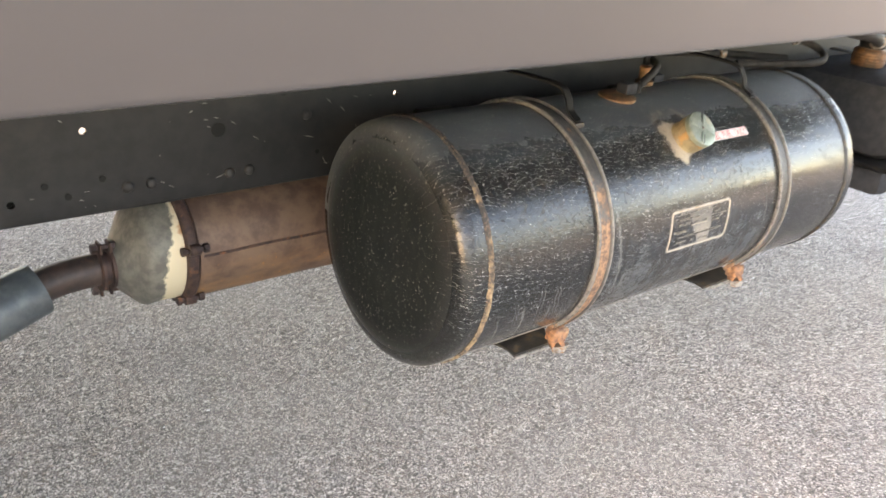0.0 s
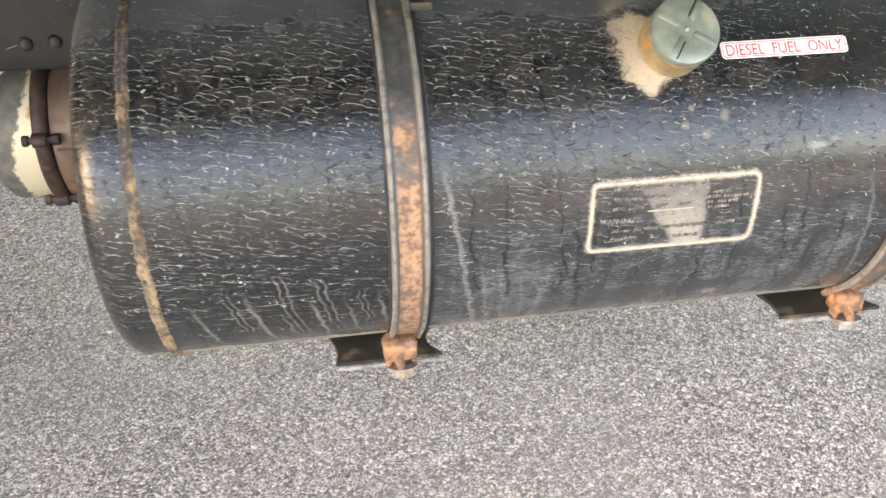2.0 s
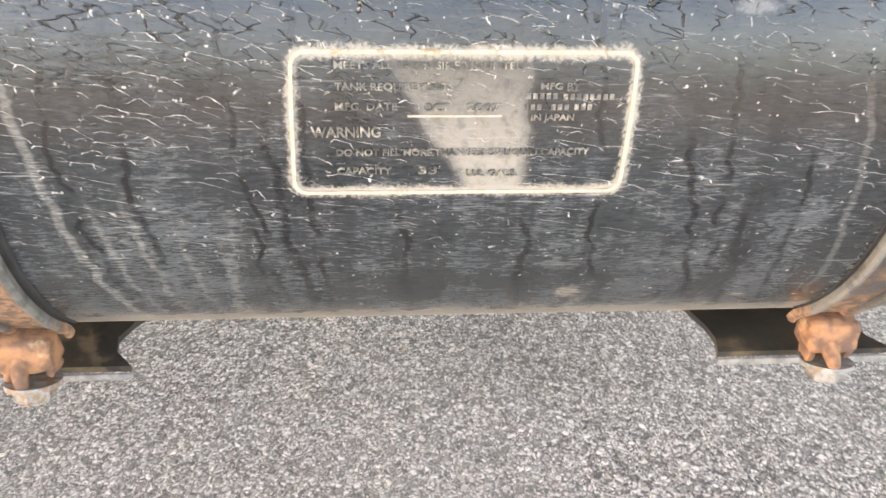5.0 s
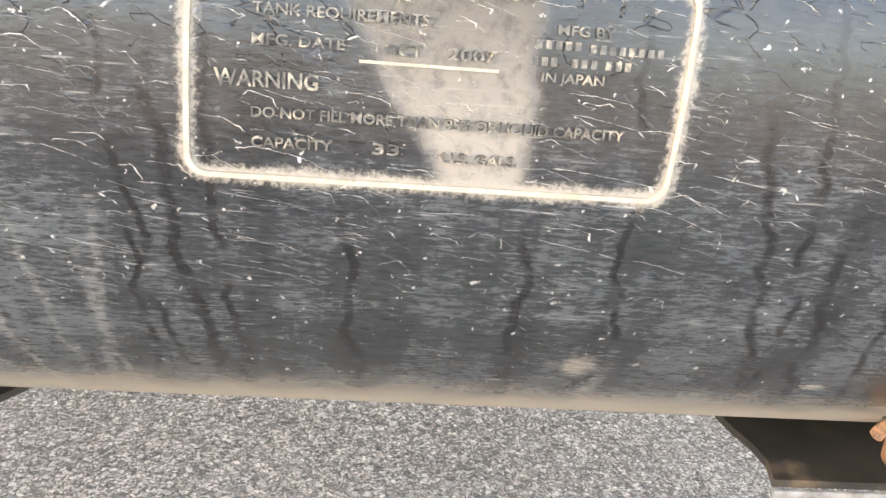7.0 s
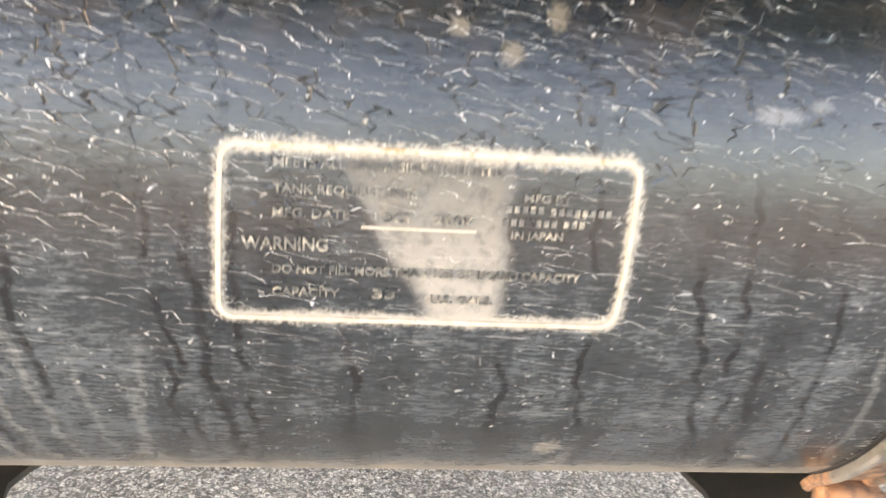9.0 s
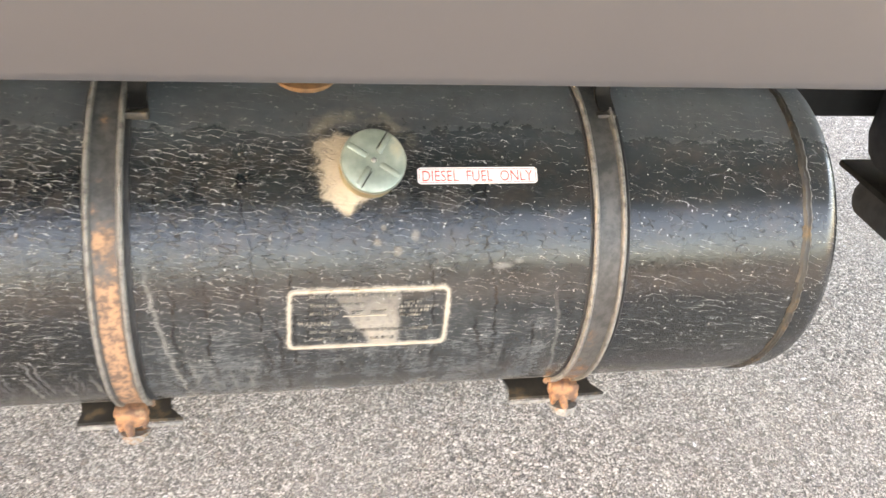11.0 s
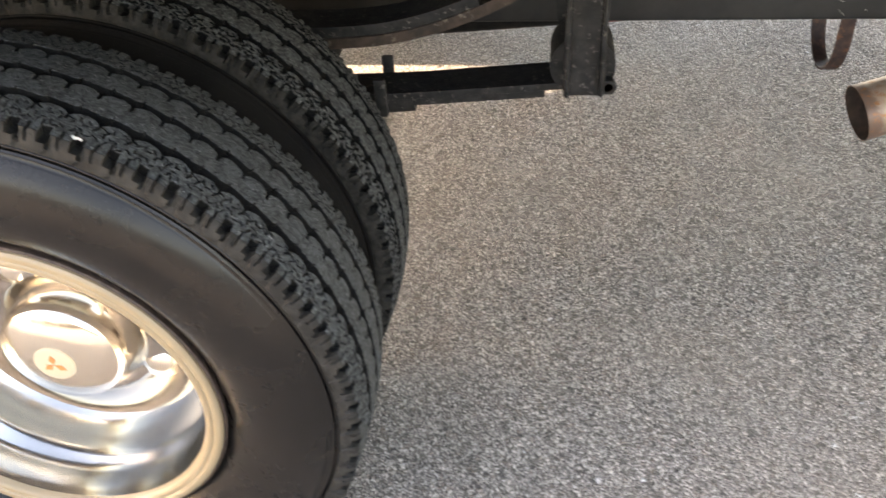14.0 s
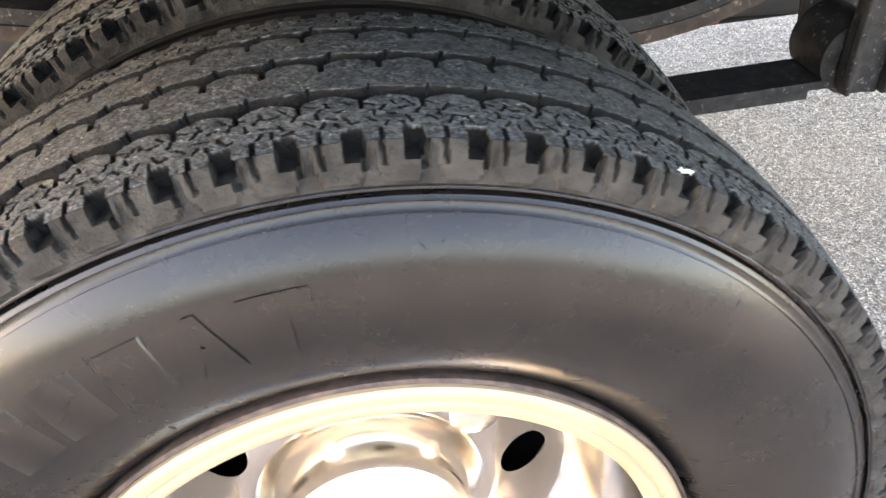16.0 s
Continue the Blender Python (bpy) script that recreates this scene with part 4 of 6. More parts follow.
def weld(x):
    rnd = random.Random(int(x * 1000))
    bm = lathe([(x - 0.0062, TANK_R - 0.001), (x - 0.0050, TANK_R + 0.0012), (x - 0.0026, TANK_R + 0.0026), (x - 0.0006, TANK_R + 0.0019), (x + 0.0008, TANK_R + 0.0020), (x + 0.0028, TANK_R + 0.0027), (x + 0.0050, TANK_R + 0.0012), (x + 0.0062, TANK_R - 0.001)], "x", TANK_C, 300)
    for v in bm.verts:
        t = math.atan2(v.co.z - TANK_C[1], v.co.y - TANK_C[0])
        w = noise.noise(Vector((t * 14, x, 0))) * 0.0022
        d = Vector((0, v.co.y - TANK_C[0], v.co.z - TANK_C[1])).normalized()
        v.co += d * (0.0006 * math.sin(t * 140) + rnd.uniform(-0.0005, 0.0005)) + Vector((w + rnd.uniform(-0.0007, 0.0007), 0, 0))
    return bm


for x in (0.917, 1.949):
    part("weld_seam", weld(x), WELD if x < 1.5 else BRACKET, tank, "raised tan weld seam" if x < 1.5 else "raised dark weld seam")

STRAPS = (1.166, 1.702)


def sweep(path, section, uv_s):
    """Sweeps an open section (w across, h proud) along rows of (point, across, proud)."""
    bm = bmesh.new()
    layer = bm.loops.layers.uv.new("skin")
    rows = [[bm.verts.new(p + a * w + n * h) for w, h in section] for p, a, n in path]
    m = len(section)
    for i in range(len(rows) - 1):
        for k in range(m):
            k2 = (k + 1) % m
            f = bm.faces.new((rows[i][k], rows[i][k2], rows[i + 1][k2], rows[i + 1][k]))
            for lp, (ii, kk) in zip(f.loops, ((i, k), (i, k2), (i + 1, k2), (i + 1, k))):
                lp[layer].uv = (section[kk][0], uv_s[ii])
    bm.faces.new(rows[0][::-1])
    bm.faces.new(rows[-1])
    bmesh.ops.recalc_face_normals(bm, faces=bm.faces)
    return bm


def strap_path(x, low):
    path, ss = [], []
    A = Vector((1, 0, 0))
    for k in range(0, 101):
        a = radians(172 + (-50 - 172) * k / 100)
        n = Vector((0, -math.cos(a), math.sin(a)))
        path.append((Vector((x, TANK_C[0], TANK_C[1])) + n * (TANK_R + 0.0012), A, n))
        ss.append(a * TANK_R)
    if low:
        a = radians(-50)
        n = Vector((0, -math.cos(a), math.sin(a)))
        d = Vector((0, math.sin(-a), -math.cos(a)))
        p0 = path[-1][0]
        for k in range(1, 7):
            w = k / 6
            q = p0 + d * 0.022 * w + Vector((0, -0.006 * w * w, 0))
            path.append((q, A, (n + Vector((0, -0.5 * w, 0.5 * w))).normalized()))
            ss.append(a * TANK_R - 0.022 * w)
    return path, ss


SECTION = [(-0.0185, 0.0), (-0.0188, 0.0045), (-0.0172, 0.0066), (-0.0150, 0.0068), (-0.0132, 0.0052), (-0.0122, 0.0030), (0.0122, 0.0030), (0.0132, 0.0052), (0.0150, 0.0068), (0.0172, 0.0066), (0.0188, 0.0045), (0.0185, 0.0)]
LINER = [(-0.0215, 0.0), (-0.0213, 0.0012), (0.0222, 0.0012), (0.0230, 0.0022), (0.0246, 0.0022), (0.0250, 0.0)]
for x in STRAPS:
    path, ss = strap_path(x, True)
    strap = part("strap", sweep(path, SECTION, ss), STRAP, tank, "steel strap rusted along its middle")
    path, ss = strap_path(x, False)
    path = [(p - n * 0.0016, a, n) for p, a, n in path]
    part("strap_liner", sweep(path, LINER, ss), RUBBER, tank, "black rubber strip under the strap")
    # folded, rusted end of the strap with its bolt
    bm = bmesh.new()
    xe = x + (-0.007 if x < 1.5 else 0.006)
    add_box(bm, (xe - 0.0190, 1.014, 0.287), (xe + 0.0180, 1.040, 0.312), 0.0045)
    add_box(bm, (xe - 0.0170, 1.016, 0.279), (xe - 0.0090, 1.034, 0.292), 0.004)
    add_box(bm, (xe + 0.0095, 1.016, 0.281), (xe + 0.0175, 1.034, 0.292), 0.004)
    bmesh.ops.subdivide_edges(bm, edges=bm.edges[:], cuts=2, use_grid_fill=True)
    for v in bm.verts:
        v.co += 0.0030 * noise.noise_vector(v.co * 120)
    part("strap_end", bm, RUST, strap, "orange rusted folded strap end")
    part("pin", tube([(xe - 0.004, 1.022, 0.300), (xe - 0.003, 1.012, 0.291), (xe - 0.001, 1.007, 0.284), (xe, 1.008, 0.281)], 0.0045, 14, True, [0.0060, 0.0058, 0.0045, 0.0028]), RUST, strap, "rusted bent pin")
    bm = bolt_bm((xe + 0.001, 1.020, 0.279), 0.0135, 0.014, (0, -0.30, -1))
    part("nut", bm, NUT, strap, "pale dusty nut")

# cradle arms that carry the tank
for i, x in enumerate(STRAPS):
    cradle = thing("tank_cradle", "dark steel cradle arm under the tank with flared lip", "bracket", "tank cradles")
    xc = (1.149, 1.714)[i]
    hw0 = (0.064, 0.069)[i]
    bm = bmesh.new()
    rows = []
    for k in range(22):
        w = k / 21
        y = 1.056 + w * (1.40 - 1.056)
        z = 0.256 + 0.006 * min(1, w * 3)
        g = min(1.0, max(0.0, (y - 1.070) / 0.115))
        hw = hw0 - 0.004 * math.sin(min(1.0, w * 8) * math.pi) + 0.022 * g * g * (3 - 2 * g)
        dip = 0.016 * math.sin(min(1.0, (y - 1.056) / 0.075) * math.pi)
        rows.append([bm.verts.new((xc + s * (hw - (dip if s > 0 else 0.0)), y, z + 0.010 * abs(s) ** 4 * (w > 0.2))) for s in (-1, -0.6, -0.2, 0.2, 0.6, 1)])
    for q, w in zip(rows, rows[1:]):
        for k in range(5):
            bm.faces.new((q[k], q[k + 1], w[k + 1], w[k]))
    bmesh.ops.recalc_face_normals(bm, faces=bm.faces)
    g = bmesh.ops.solidify(bm, geom=bm.faces[:], thickness=0.005)
    part("plate", bm, BRACKET, cradle)
    # pale bar: the light on the plate's front edge, put into colour
    part("lip", box((xc - hw0, 1.0530, 0.2495), (xc + hw0, 1.0562, 0.2555), 0.0015), BRIGHT_EDGE, cradle, "front lip painted pale for the light it catches")
    part("side_flange", box((xc - 0.056, 1.25, 0.232), (xc - 0.051, 1.42, 0.254), 0.002), BRACKET, cradle)
    part("side_flange", box((xc + 0.051, 1.25, 0.232), (xc + 0.056, 1.42, 0.254), 0.002), BRACKET, cradle)
    part("upright", box((xc - 0.045, 1.405, 0.205), (xc + 0.045, 1.433, 0.62), 0.004), BRACKET, cradle)

# filler neck and cap
NECK_U, NECK_V = 1.435, 0.1760
nd = Vector((0, -math.cos(radians(40)), math.sin(radians(40))))
neck_m = Matrix.Translation(on_tank(NECK_U, NECK_V)) @ nd.to_track_quat("Z", "Y").to_matrix().to_4x4()
part("filler_neck", turned([(0.0325, -0.016), (0.0325, 0.004), (0.0312, 0.006), (0.0310, 0.012), (0.0328, 0.0132), (0.0332, 0.0150), (0.0332, 0.0285), (0.0315, 0.0306)], 48, neck_m), NECK, tank, "short rusty filler neck")
cap_m = neck_m @ pose(0, 0, 0.0302, 0, 0, 12)
cap = part("filler_cap", turned([(0.0315, 0.0), (0.0334, 0.0006), (0.0340, 0.002), (0.0340, 0.0080), (0.0330, 0.0106), (0.029, 0.0119), (0.016, 0.0123), (0, 0.0124)], 64, cap_m), CAP, tank, "pale green plated filler cap")
for k in range(4):
    bm = bmesh.new()
    mm = cap_m @ pose(0, 0, 0, 0, 0, 45 + 90 * k)
    add_box(bm, (0.0085, -0.0030, 0.0106), (0.0305, 0.0030, 0.0139), 0.0014, mm)
    part("grip_rib", bm, CAP, cap)
    if k % 2:
        continue
    # near-black bar on the cap, standing for the shade in a slot
    bm = bmesh.new()
    add_box(bm, (0.0120, 0.0032, 0.0116), (0.0315, 0.0046, 0.0127), 0.0, mm)
    part("slot_shade", bm, DARK, cap)
bm = bmesh.new()
bmesh.ops.create_uvsphere(bm, u_segments=16, v_segments=8, radius=0.0028, matrix=cap_m @ pose(0, 0, 0.0123))
part("centre_rivet", bm, NUT, cap, "bright rivet")


def rounded_rect(w, h, r, n=5, lean=0.0):
    pts = []
    for cx, cy, a0 in ((w / 2 - r, h / 2 - r, 0), (-w / 2 + r, h / 2 - r, 90), (-w / 2 + r, -h / 2 + r, 180), (w / 2 - r, -h / 2 + r, 270)):
        for k in range(n + 1):
            a = radians(a0 + 90 * k / n)
            y = cy + r * math.sin(a)
            pts.append((cx + r * math.cos(a) + lean * y, y))
    return pts


def patch_on_tank(u0, v0, w, h, r, proud):
    """A thin rounded label on the skin, split so that it follows the curve."""
    bm = bmesh.new()
    n, m = 24, 8
    rows = []
    for j in range(m + 1):
        y = -h / 2 + h * j / m
        inset = 0.0
        for side in (1,):
            d = abs(y) - (h / 2 - r)
            inset = r - math.sqrt(max(0.0, r * r - d * d)) if d > 0 else 0.0
        rows.append([bm.verts.new(on_tank(u0 - w / 2 + inset + (w - 2 * inset) * i / n, v0 + y, proud)) for i in range(n + 1)])
    for q, s in zip(rows, rows[1:]):
        for i in range(n):
            bm.faces.new((q[i], q[i + 1], s[i + 1], s[i]))
    bmesh.ops.recalc_face_normals(bm, faces=bm.faces)
    return bm


def line_frame(u0, v0, outer, inner, h0, h1, split=1):
    """A raised frame between two outlines of equal count, on the skin."""
    def dense(pts):
        out = []
        for k, p in enumerate(pts):
            q = pts[(k + 1) % len(pts)]
            out += [(p[0] + (q[0] - p[0]) * i / split, p[1] + (q[1] - p[1]) * i / split) for i in range(split)]
        return out
    bm = bmesh.new()
    outer, inner = dense(outer), dense(inner)
    rows = [[bm.verts.new(on_tank(u0 + x, v0 + y, h)) for x, y in pts] for pts, h in ((outer, h0), (outer, h1), (inner, h1), (inner, h0))]
    n = len(outer)
    for q, s in zip(rows, rows[1:]):
        for k in range(n):
            bm.faces.new((q[k], q[(k + 1) % n], s[(k + 1) % n], s[k]))
    bmesh.ops.recalc_face_normals(bm, faces=bm.faces)
    return bm


# fuel sticker
SU, SV, SW, SH = 1.5530, 0.1670, 0.134, 0.0185
sticker = part("fuel_sticker", patch_on_tank(SU, SV, SW, SH, 0.003, 0.0012), STICKER, tank, "white sticker with red words DIESEL FUEL ONLY")
part("sticker_border", line_frame(SU, SV, rounded_rect(SW - 0.003, SH - 0.003, 0.0022), rounded_rect(SW - 0.0042, SH - 0.0042, 0.0018), 0.0013, 0.0015, 3), RED, sticker)
bm = text_bm("DIESEL  FUEL  ONLY", 0.0172)
part("sticker_text", wrap(bm, SU - SW / 2 + 0.0052, SV - 0.0062, 0.0016, SW - 0.0105), RED, sticker, "red capital letters", False)

# embossed plate
PU, PV, PW, PH = 1.433, 0.0065, 0.173, 0.076
plate = part("plate_border", line_frame(PU, PV, rounded_rect(PW + 0.0014, PH + 0.0014, 0.008, lean=0.02), rounded_rect(PW - 0.0024, PH - 0.0024, 0.0065, lean=0.02), -0.0002, 0.0012, 3), FRAME_LINE, tank, "raised tan border of the embossed notice")
ROWS_TEXT = [("MEETS ALL FHWA SIDE-MOUNTED", 0.022, 0.0295, 0.0052, 0.094), ("TANK REQUIREMENTS", 0.022, 0.0190, 0.0052, 0.059), ("MFG. DATE", 0.022, 0.0090, 0.0052, 0.031),
             ("OCT", 0.066, 0.0085, 0.0056, 0.013), ("2007", 0.088, 0.0085, 0.0056, 0.017), ("WARNING", 0.0095, -0.0052, 0.0078, 0.035),
             ("DO NOT FILL MORE THAN 95% OF LIQUID CAPACITY", 0.022, -0.0155, 0.0052, 0.131), ("CAPACITY", 0.022, -0.0262, 0.0052, 0.028), ("33", 0.064, -0.0262, 0.0058, 0.0095),
             ("U.S. GALS.", 0.089, -0.0278, 0.0052, 0.027), ("MFG BY", 0.125, 0.0195, 0.0048, 0.020), ("IN JAPAN", 0.121, 0.0035, 0.0046, 0.022)]
for body, du, dv, size, wide in ROWS_TEXT:
    bm = text_bm(body, size, 0.0008, 0.012)
    part("embossed_line", wrap(bm, PU - PW / 2 + du, PV + dv, 0.0006, wide), LETTER, plate, "", False)


def bar_on_tank(u0, u1, v0, v1, h=0.0009):
    bm = bmesh.new()
    a = [bm.verts.new(on_tank(u, v, hh)) for hh in (0.0, h) for u, v in ((u0, v0), (u1, v0), (u1, v1), (u0, v1))]
    for f in ((4, 5, 6, 7), (0, 1, 5, 4), (1, 2, 6, 5), (2, 3, 7, 6), (3, 0, 4, 7)):
        bm.faces.new([a[k] for k in f])
    bmesh.ops.recalc_face_normals(bm, faces=bm.faces)
    return bm


L0 = PU - PW / 2
for u0, u1, v in ((0.058, 0.106, 0.0052),):
    part("date_line", bar_on_tank(L0 + u0, L0 + u1, PV + v, PV + v + 0.0010), FRAME_LINE, plate)
for u0, u1, v in ((0.118, 0.134, 0.0145), (0.137, 0.164, 0.0140), (0.117, 0.128, 0.0088), (0.131, 0.140, 0.0088), (0.143, 0.151, 0.0088)):
    x = u0
    while x < u1 - 0.001:
        part("worn_mark", bar_on_tank(L0 + x, L0 + x + 0.0021, PV + v, PV + v + 0.0030, 0.0007), LETTER, plate)
        x += 0.0034

# sender unit, clips and hoses on top of the tank
sender = part("sender_flange", turned([(0, 0.0), (0.036, 0.0), (0.036, 0.006), (0.031, 0.009), (0.012, 0.010), (0, 0.010)], 36, pose(1.372, 1.152, 0.683, 4, 0, 0)), BRASS, tank, "brass fuel sender flange")
part("plug", box((1.383, 1.138, 0.691), (1.412, 1.166, 0.712), 0.003), GREY_PLASTIC, sender, "grey plastic plug")
part("outlet", tube([(1.428, 1.150, 0.69), (1.428, 1.150, 0.704), (1.445, 1.150, 0.708)], 0.006, 12), HOSE, sender)
part("vent_valve", tube([(1.512, 1.205, 0.680), (1.512, 1.205, 0.694), (1.512, 1.205, 0.698), (1.512, 1.205, 0.722), (1.512, 1.205, 0.726)], 0.014, 16, True, [0.019, 0.019, 0.013, 0.013, 0.009]), BRASS, tank, "brown vent valve")
part("vent_elbow", box((1.527, 1.192, 0.690), (1.56, 1.217, 0.706), 0.004), GREY_PLASTIC, tank)
for x in (1.196, 1.712):
    pts = smooth_path([(x - 0.055, 1.31, 0.735), (x - 0.040, 1.215, 0.738), (x - 0.006, 1.135, 0.730), (x, 1.112, 0.712), (x, 1.102, 0.690), (x + 0.002, 1.084, 0.677)], 6)
    clip = part("strap_clip", band(pts, 0.020, 0.0035, (1, 0.25, 0)), UNDER, tank, "bent black steel clip")
    part("weld_foot", box((x - 0.011, 1.076, 0.6665), (x + 0.012, 1.090, 0.6755), 0.002, None), BRACKET, clip)

hose_set = [([(1.43, 1.15, 0.705), (1.50, 1.17, 0.73), (1.62, 1.28, 0.735), (1.95, 1.33, 0.735), (2.6, 1.34, 0.74)], 0.0075, HOSE),
            ([(1.51, 1.205, 0.725), (1.54, 1.23, 0.760), (1.66, 1.31, 0.765), (2.05, 1.35, 0.76), (2.6, 1.36, 0.76)], 0.006, HOSE),
            ([(1.05, 1.39, 0.76), (1.30, 1.37, 0.77), (1.62, 1.36, 0.78), (2.05, 1.33, 0.78), (2.6, 1.30, 0.80)], 0.010, HOSE),
            ([(1.20, 1.40, 0.725), (1.60, 1.37, 0.715), (1.90, 1.30, 0.705), (2.05, 1.22, 0.70)], 0.009, HOSE),
            ([(1.86, 1.23, 0.700), (2.02, 1.185, 0.698), (2.12, 1.17, 0.700), (2.165, 1.20, 0.715), (2.13, 1.25, 0.735), (1.95, 1.30, 0.745)], 0.009, HOSE),
            ([(1.60, 1.33, 0.765), (1.84, 1.26, 0.795), (2.04, 1.16, 0.790), (2.22, 1.12, 0.765), (2.36, 1.16, 0.735), (2.50, 1.24, 0.72)], 0.015, HOSE),
            ([(1.78, 1.34, 0.800), (2.02, 1.24, 0.830), (2.24, 1.16, 0.825), (2.42, 1.14, 0.810), (2.60, 1.16, 0.800)], 0.019, GREY_PLASTIC),
            ([(1.30, 1.36, 0.80), (1.58, 1.30, 0.815), (1.86, 1.30, 0.81), (2.20, 1.30, 0.82), (2.6, 1.32, 0.82)], 0.014, HOSE)]
for pts, r, m in hose_set:
    hose = thing("hose", "black rubber fuel hose above the tank", "hose", "fuel hoses")
    part("hose_run", tube(smooth_path(pts, 8), r, 12), m, hose)
    part("hose_clip", tube([Vector(pts[-2]) - Vector((0.01, 0, 0)), Vector(pts[-2]) + Vector((0.01, 0, 0))], r + 0.003, 12), NUT, hose, "bright hose clip")

# box and filler beyond the tank
battery = thing("battery_box", "dark grey plastic box with a seam beside the fuel tank", "box")
part("cover", box((2.30, 1.02, 0.446), (2.95, 1.40, 0.655), 0.060), GREY_PLASTIC, battery)
part("seam", box((2.300, 1.016, 0.432), (2.954, 1.404, 0.444), 0.004), UNDER, battery)
part("tray", box((2.32, 1.035, 0.355), (2.93, 1.385, 0.431), 0.030), GREY_PLASTIC, battery)
part("strap", band([(2.56, 1.030, 0.345), (2.56, 1.008, 0.40), (2.56, 1.006, 0.60), (2.56, 1.05, 0.662), (2.56, 1.38, 0.664)], 0.030, 0.004, (1, 0, 0)), UNDER, battery, "black hold-down strap")
can = thing("brake_reservoir", "brown ribbed reservoir with a dark cap on the box", "reservoir")
part("body", turned([(0, 0), (0.040, 0), (0.042, 0.010), (0.042, 0.040), (0.036, 0.046), (0, 0.047)], 28, pose(2.46, 1.22, 0.656)), BRASS, can)
for k in range(4):
    part("rib", turned([(0.0415, 0), (0.0435, 0.002), (0.0435, 0.005), (0.0415, 0.007)], 28, pose(2.46, 1.22, 0.664 + 0.008 * k)), BRASS, can)
part("cap", turned([(0, 0), (0.032, 0), (0.032, 0.03), (0.026, 0.036), (0, 0.036)], 28, pose(2.46, 1.22, 0.7035)), HOSE, can)

# dark hoses run here; this bundle is added to darken the rail too
harness = thing("wiring_harness", "bundle of black corrugated cable sleeves, added to darken the frame", "cable bundle")
for y, z, r, sag in ((1.400, 0.722, 0.017, 0.010), (1.385, 0.756, 0.020, 0.014), (1.405, 0.790, 0.016, 0.008), (1.360, 0.735, 0.012, 0.018)):
    pts = [Vector((1.08 + 0.125 * k, y + 0.008 * math.sin(k * 1.3 + z * 40), z - sag * math.sin(math.pi * (k % 4) / 4))) for k in range(14)]
    path = smooth_path(pts, 10)
    part("sleeve", tube(path, r, 12, True, [r + 0.0012 * (i % 2) for i in range(len(path))]), HOSE, harness)
for k in range(4):
    x = 1.30 + 0.37 * k
    part("tie", band([(x, 1.425, 0.70), (x, 1.362, 0.712), (x, 1.352, 0.765), (x, 1.385, 0.812), (x, 1.430, 0.815)], 0.012, 0.002, (1, 0, 0)), UNDER, harness)

# ---- exhaust ----
EY, EZ, JZ = 1.630, 0.345, 0.319      # line of the can, height of the can and of the pipe joint
exhaust = thing("exhaust", "rusty exhaust can with scorched cone and tailpipe", "exhaust")
can_b = part("exhaust_can", lathe([(1.40, 0.0005), (1.40, 0.113), (1.396, 0.115), (0.700, 0.115), (0.694, 0.113), (0.694, 0.0005)], "x", (EY, EZ), 72), CAN, exhaust, "brown heat-rusted steel can")
part("seam_weld", band([(0.70 + 0.05 * k, EY - 0.1155 * math.cos(-0.10 + 0.01 * math.sin(k * 1.7)), EZ - 0.1155 * math.sin(-0.10 + 0.01 * math.sin(k * 1.7))) for k in range(15)], 0.005, 0.003, (0, 0.10, 0.99)), CLAMP, can_b, "dark lengthwise weld")
flange = part("flange", lathe([(0.668, 0.0005), (0.668, 0.113)] + [(0.680 - 0.0115 * math.cos(math.pi * k / 8), 0.1145 + 0.0085 * math.sin(math.pi * k / 8)) for k in range(9)] + [(0.692, 0.113), (0.692, 0.0005)], "x", (EY, EZ), 72), CLAMP, exhaust, "dark rusted bolted flange")
for k in range(6):
    a = radians(-46 + 60 * k)
    cy_, cz_ = EY - 0.121 * math.cos(a), EZ + 0.121 * math.sin(a)
    bm = bmesh.new()
    add_tube(bm, [(0.655, cy_, cz_), (0.663, cy_, cz_), (0.664, cy_, cz_), (0.697, cy_, cz_), (0.698, cy_, cz_), (0.708, cy_, cz_)], 0.008, 6, True, [0.0085, 0.0085, 0.0055, 0.0055, 0.0090, 0.0090])
    add_tube(bm, [(0.670, cy_, cz_), (0.690, cy_, cz_)], 0.0115, 14)
    bmesh.ops.recalc_face_normals(bm, faces=bm.faces)
    part("flange_bolt", bm, CLAMP, flange)
bm = lathe([(0.556, 0.036), (0.563, 0.040), (0.567, 0.047), (0.600, 0.092), (0.605, 0.098), (0.613, 0.1025), (0.640, 0.107), (0.670, 0.109)], "x", (EY, EZ), 72)
for v in bm.verts:                       # off centre: the pipe leaves low
    v.co.z += (JZ - EZ) * (1 - min(1.0, max(0.0, (v.co.x - 0.560) / 0.075)))
part("cone", bm, CONE, exhaust, "grey cone burnt pale at its wide end")
joint = part("joint", lathe([(0.536, 0.0005), (0.536, 0.040), (0.538, 0.043), (0.543, 0.043), (0.545, 0.034), (0.554, 0.034), (0.556, 0.043), (0.561, 0.043), (0.563, 0.040), (0.563, 0.0005)], "x", (EY, JZ), 48), CLAMP, exhaust, "rusted two-bolt pipe joint")
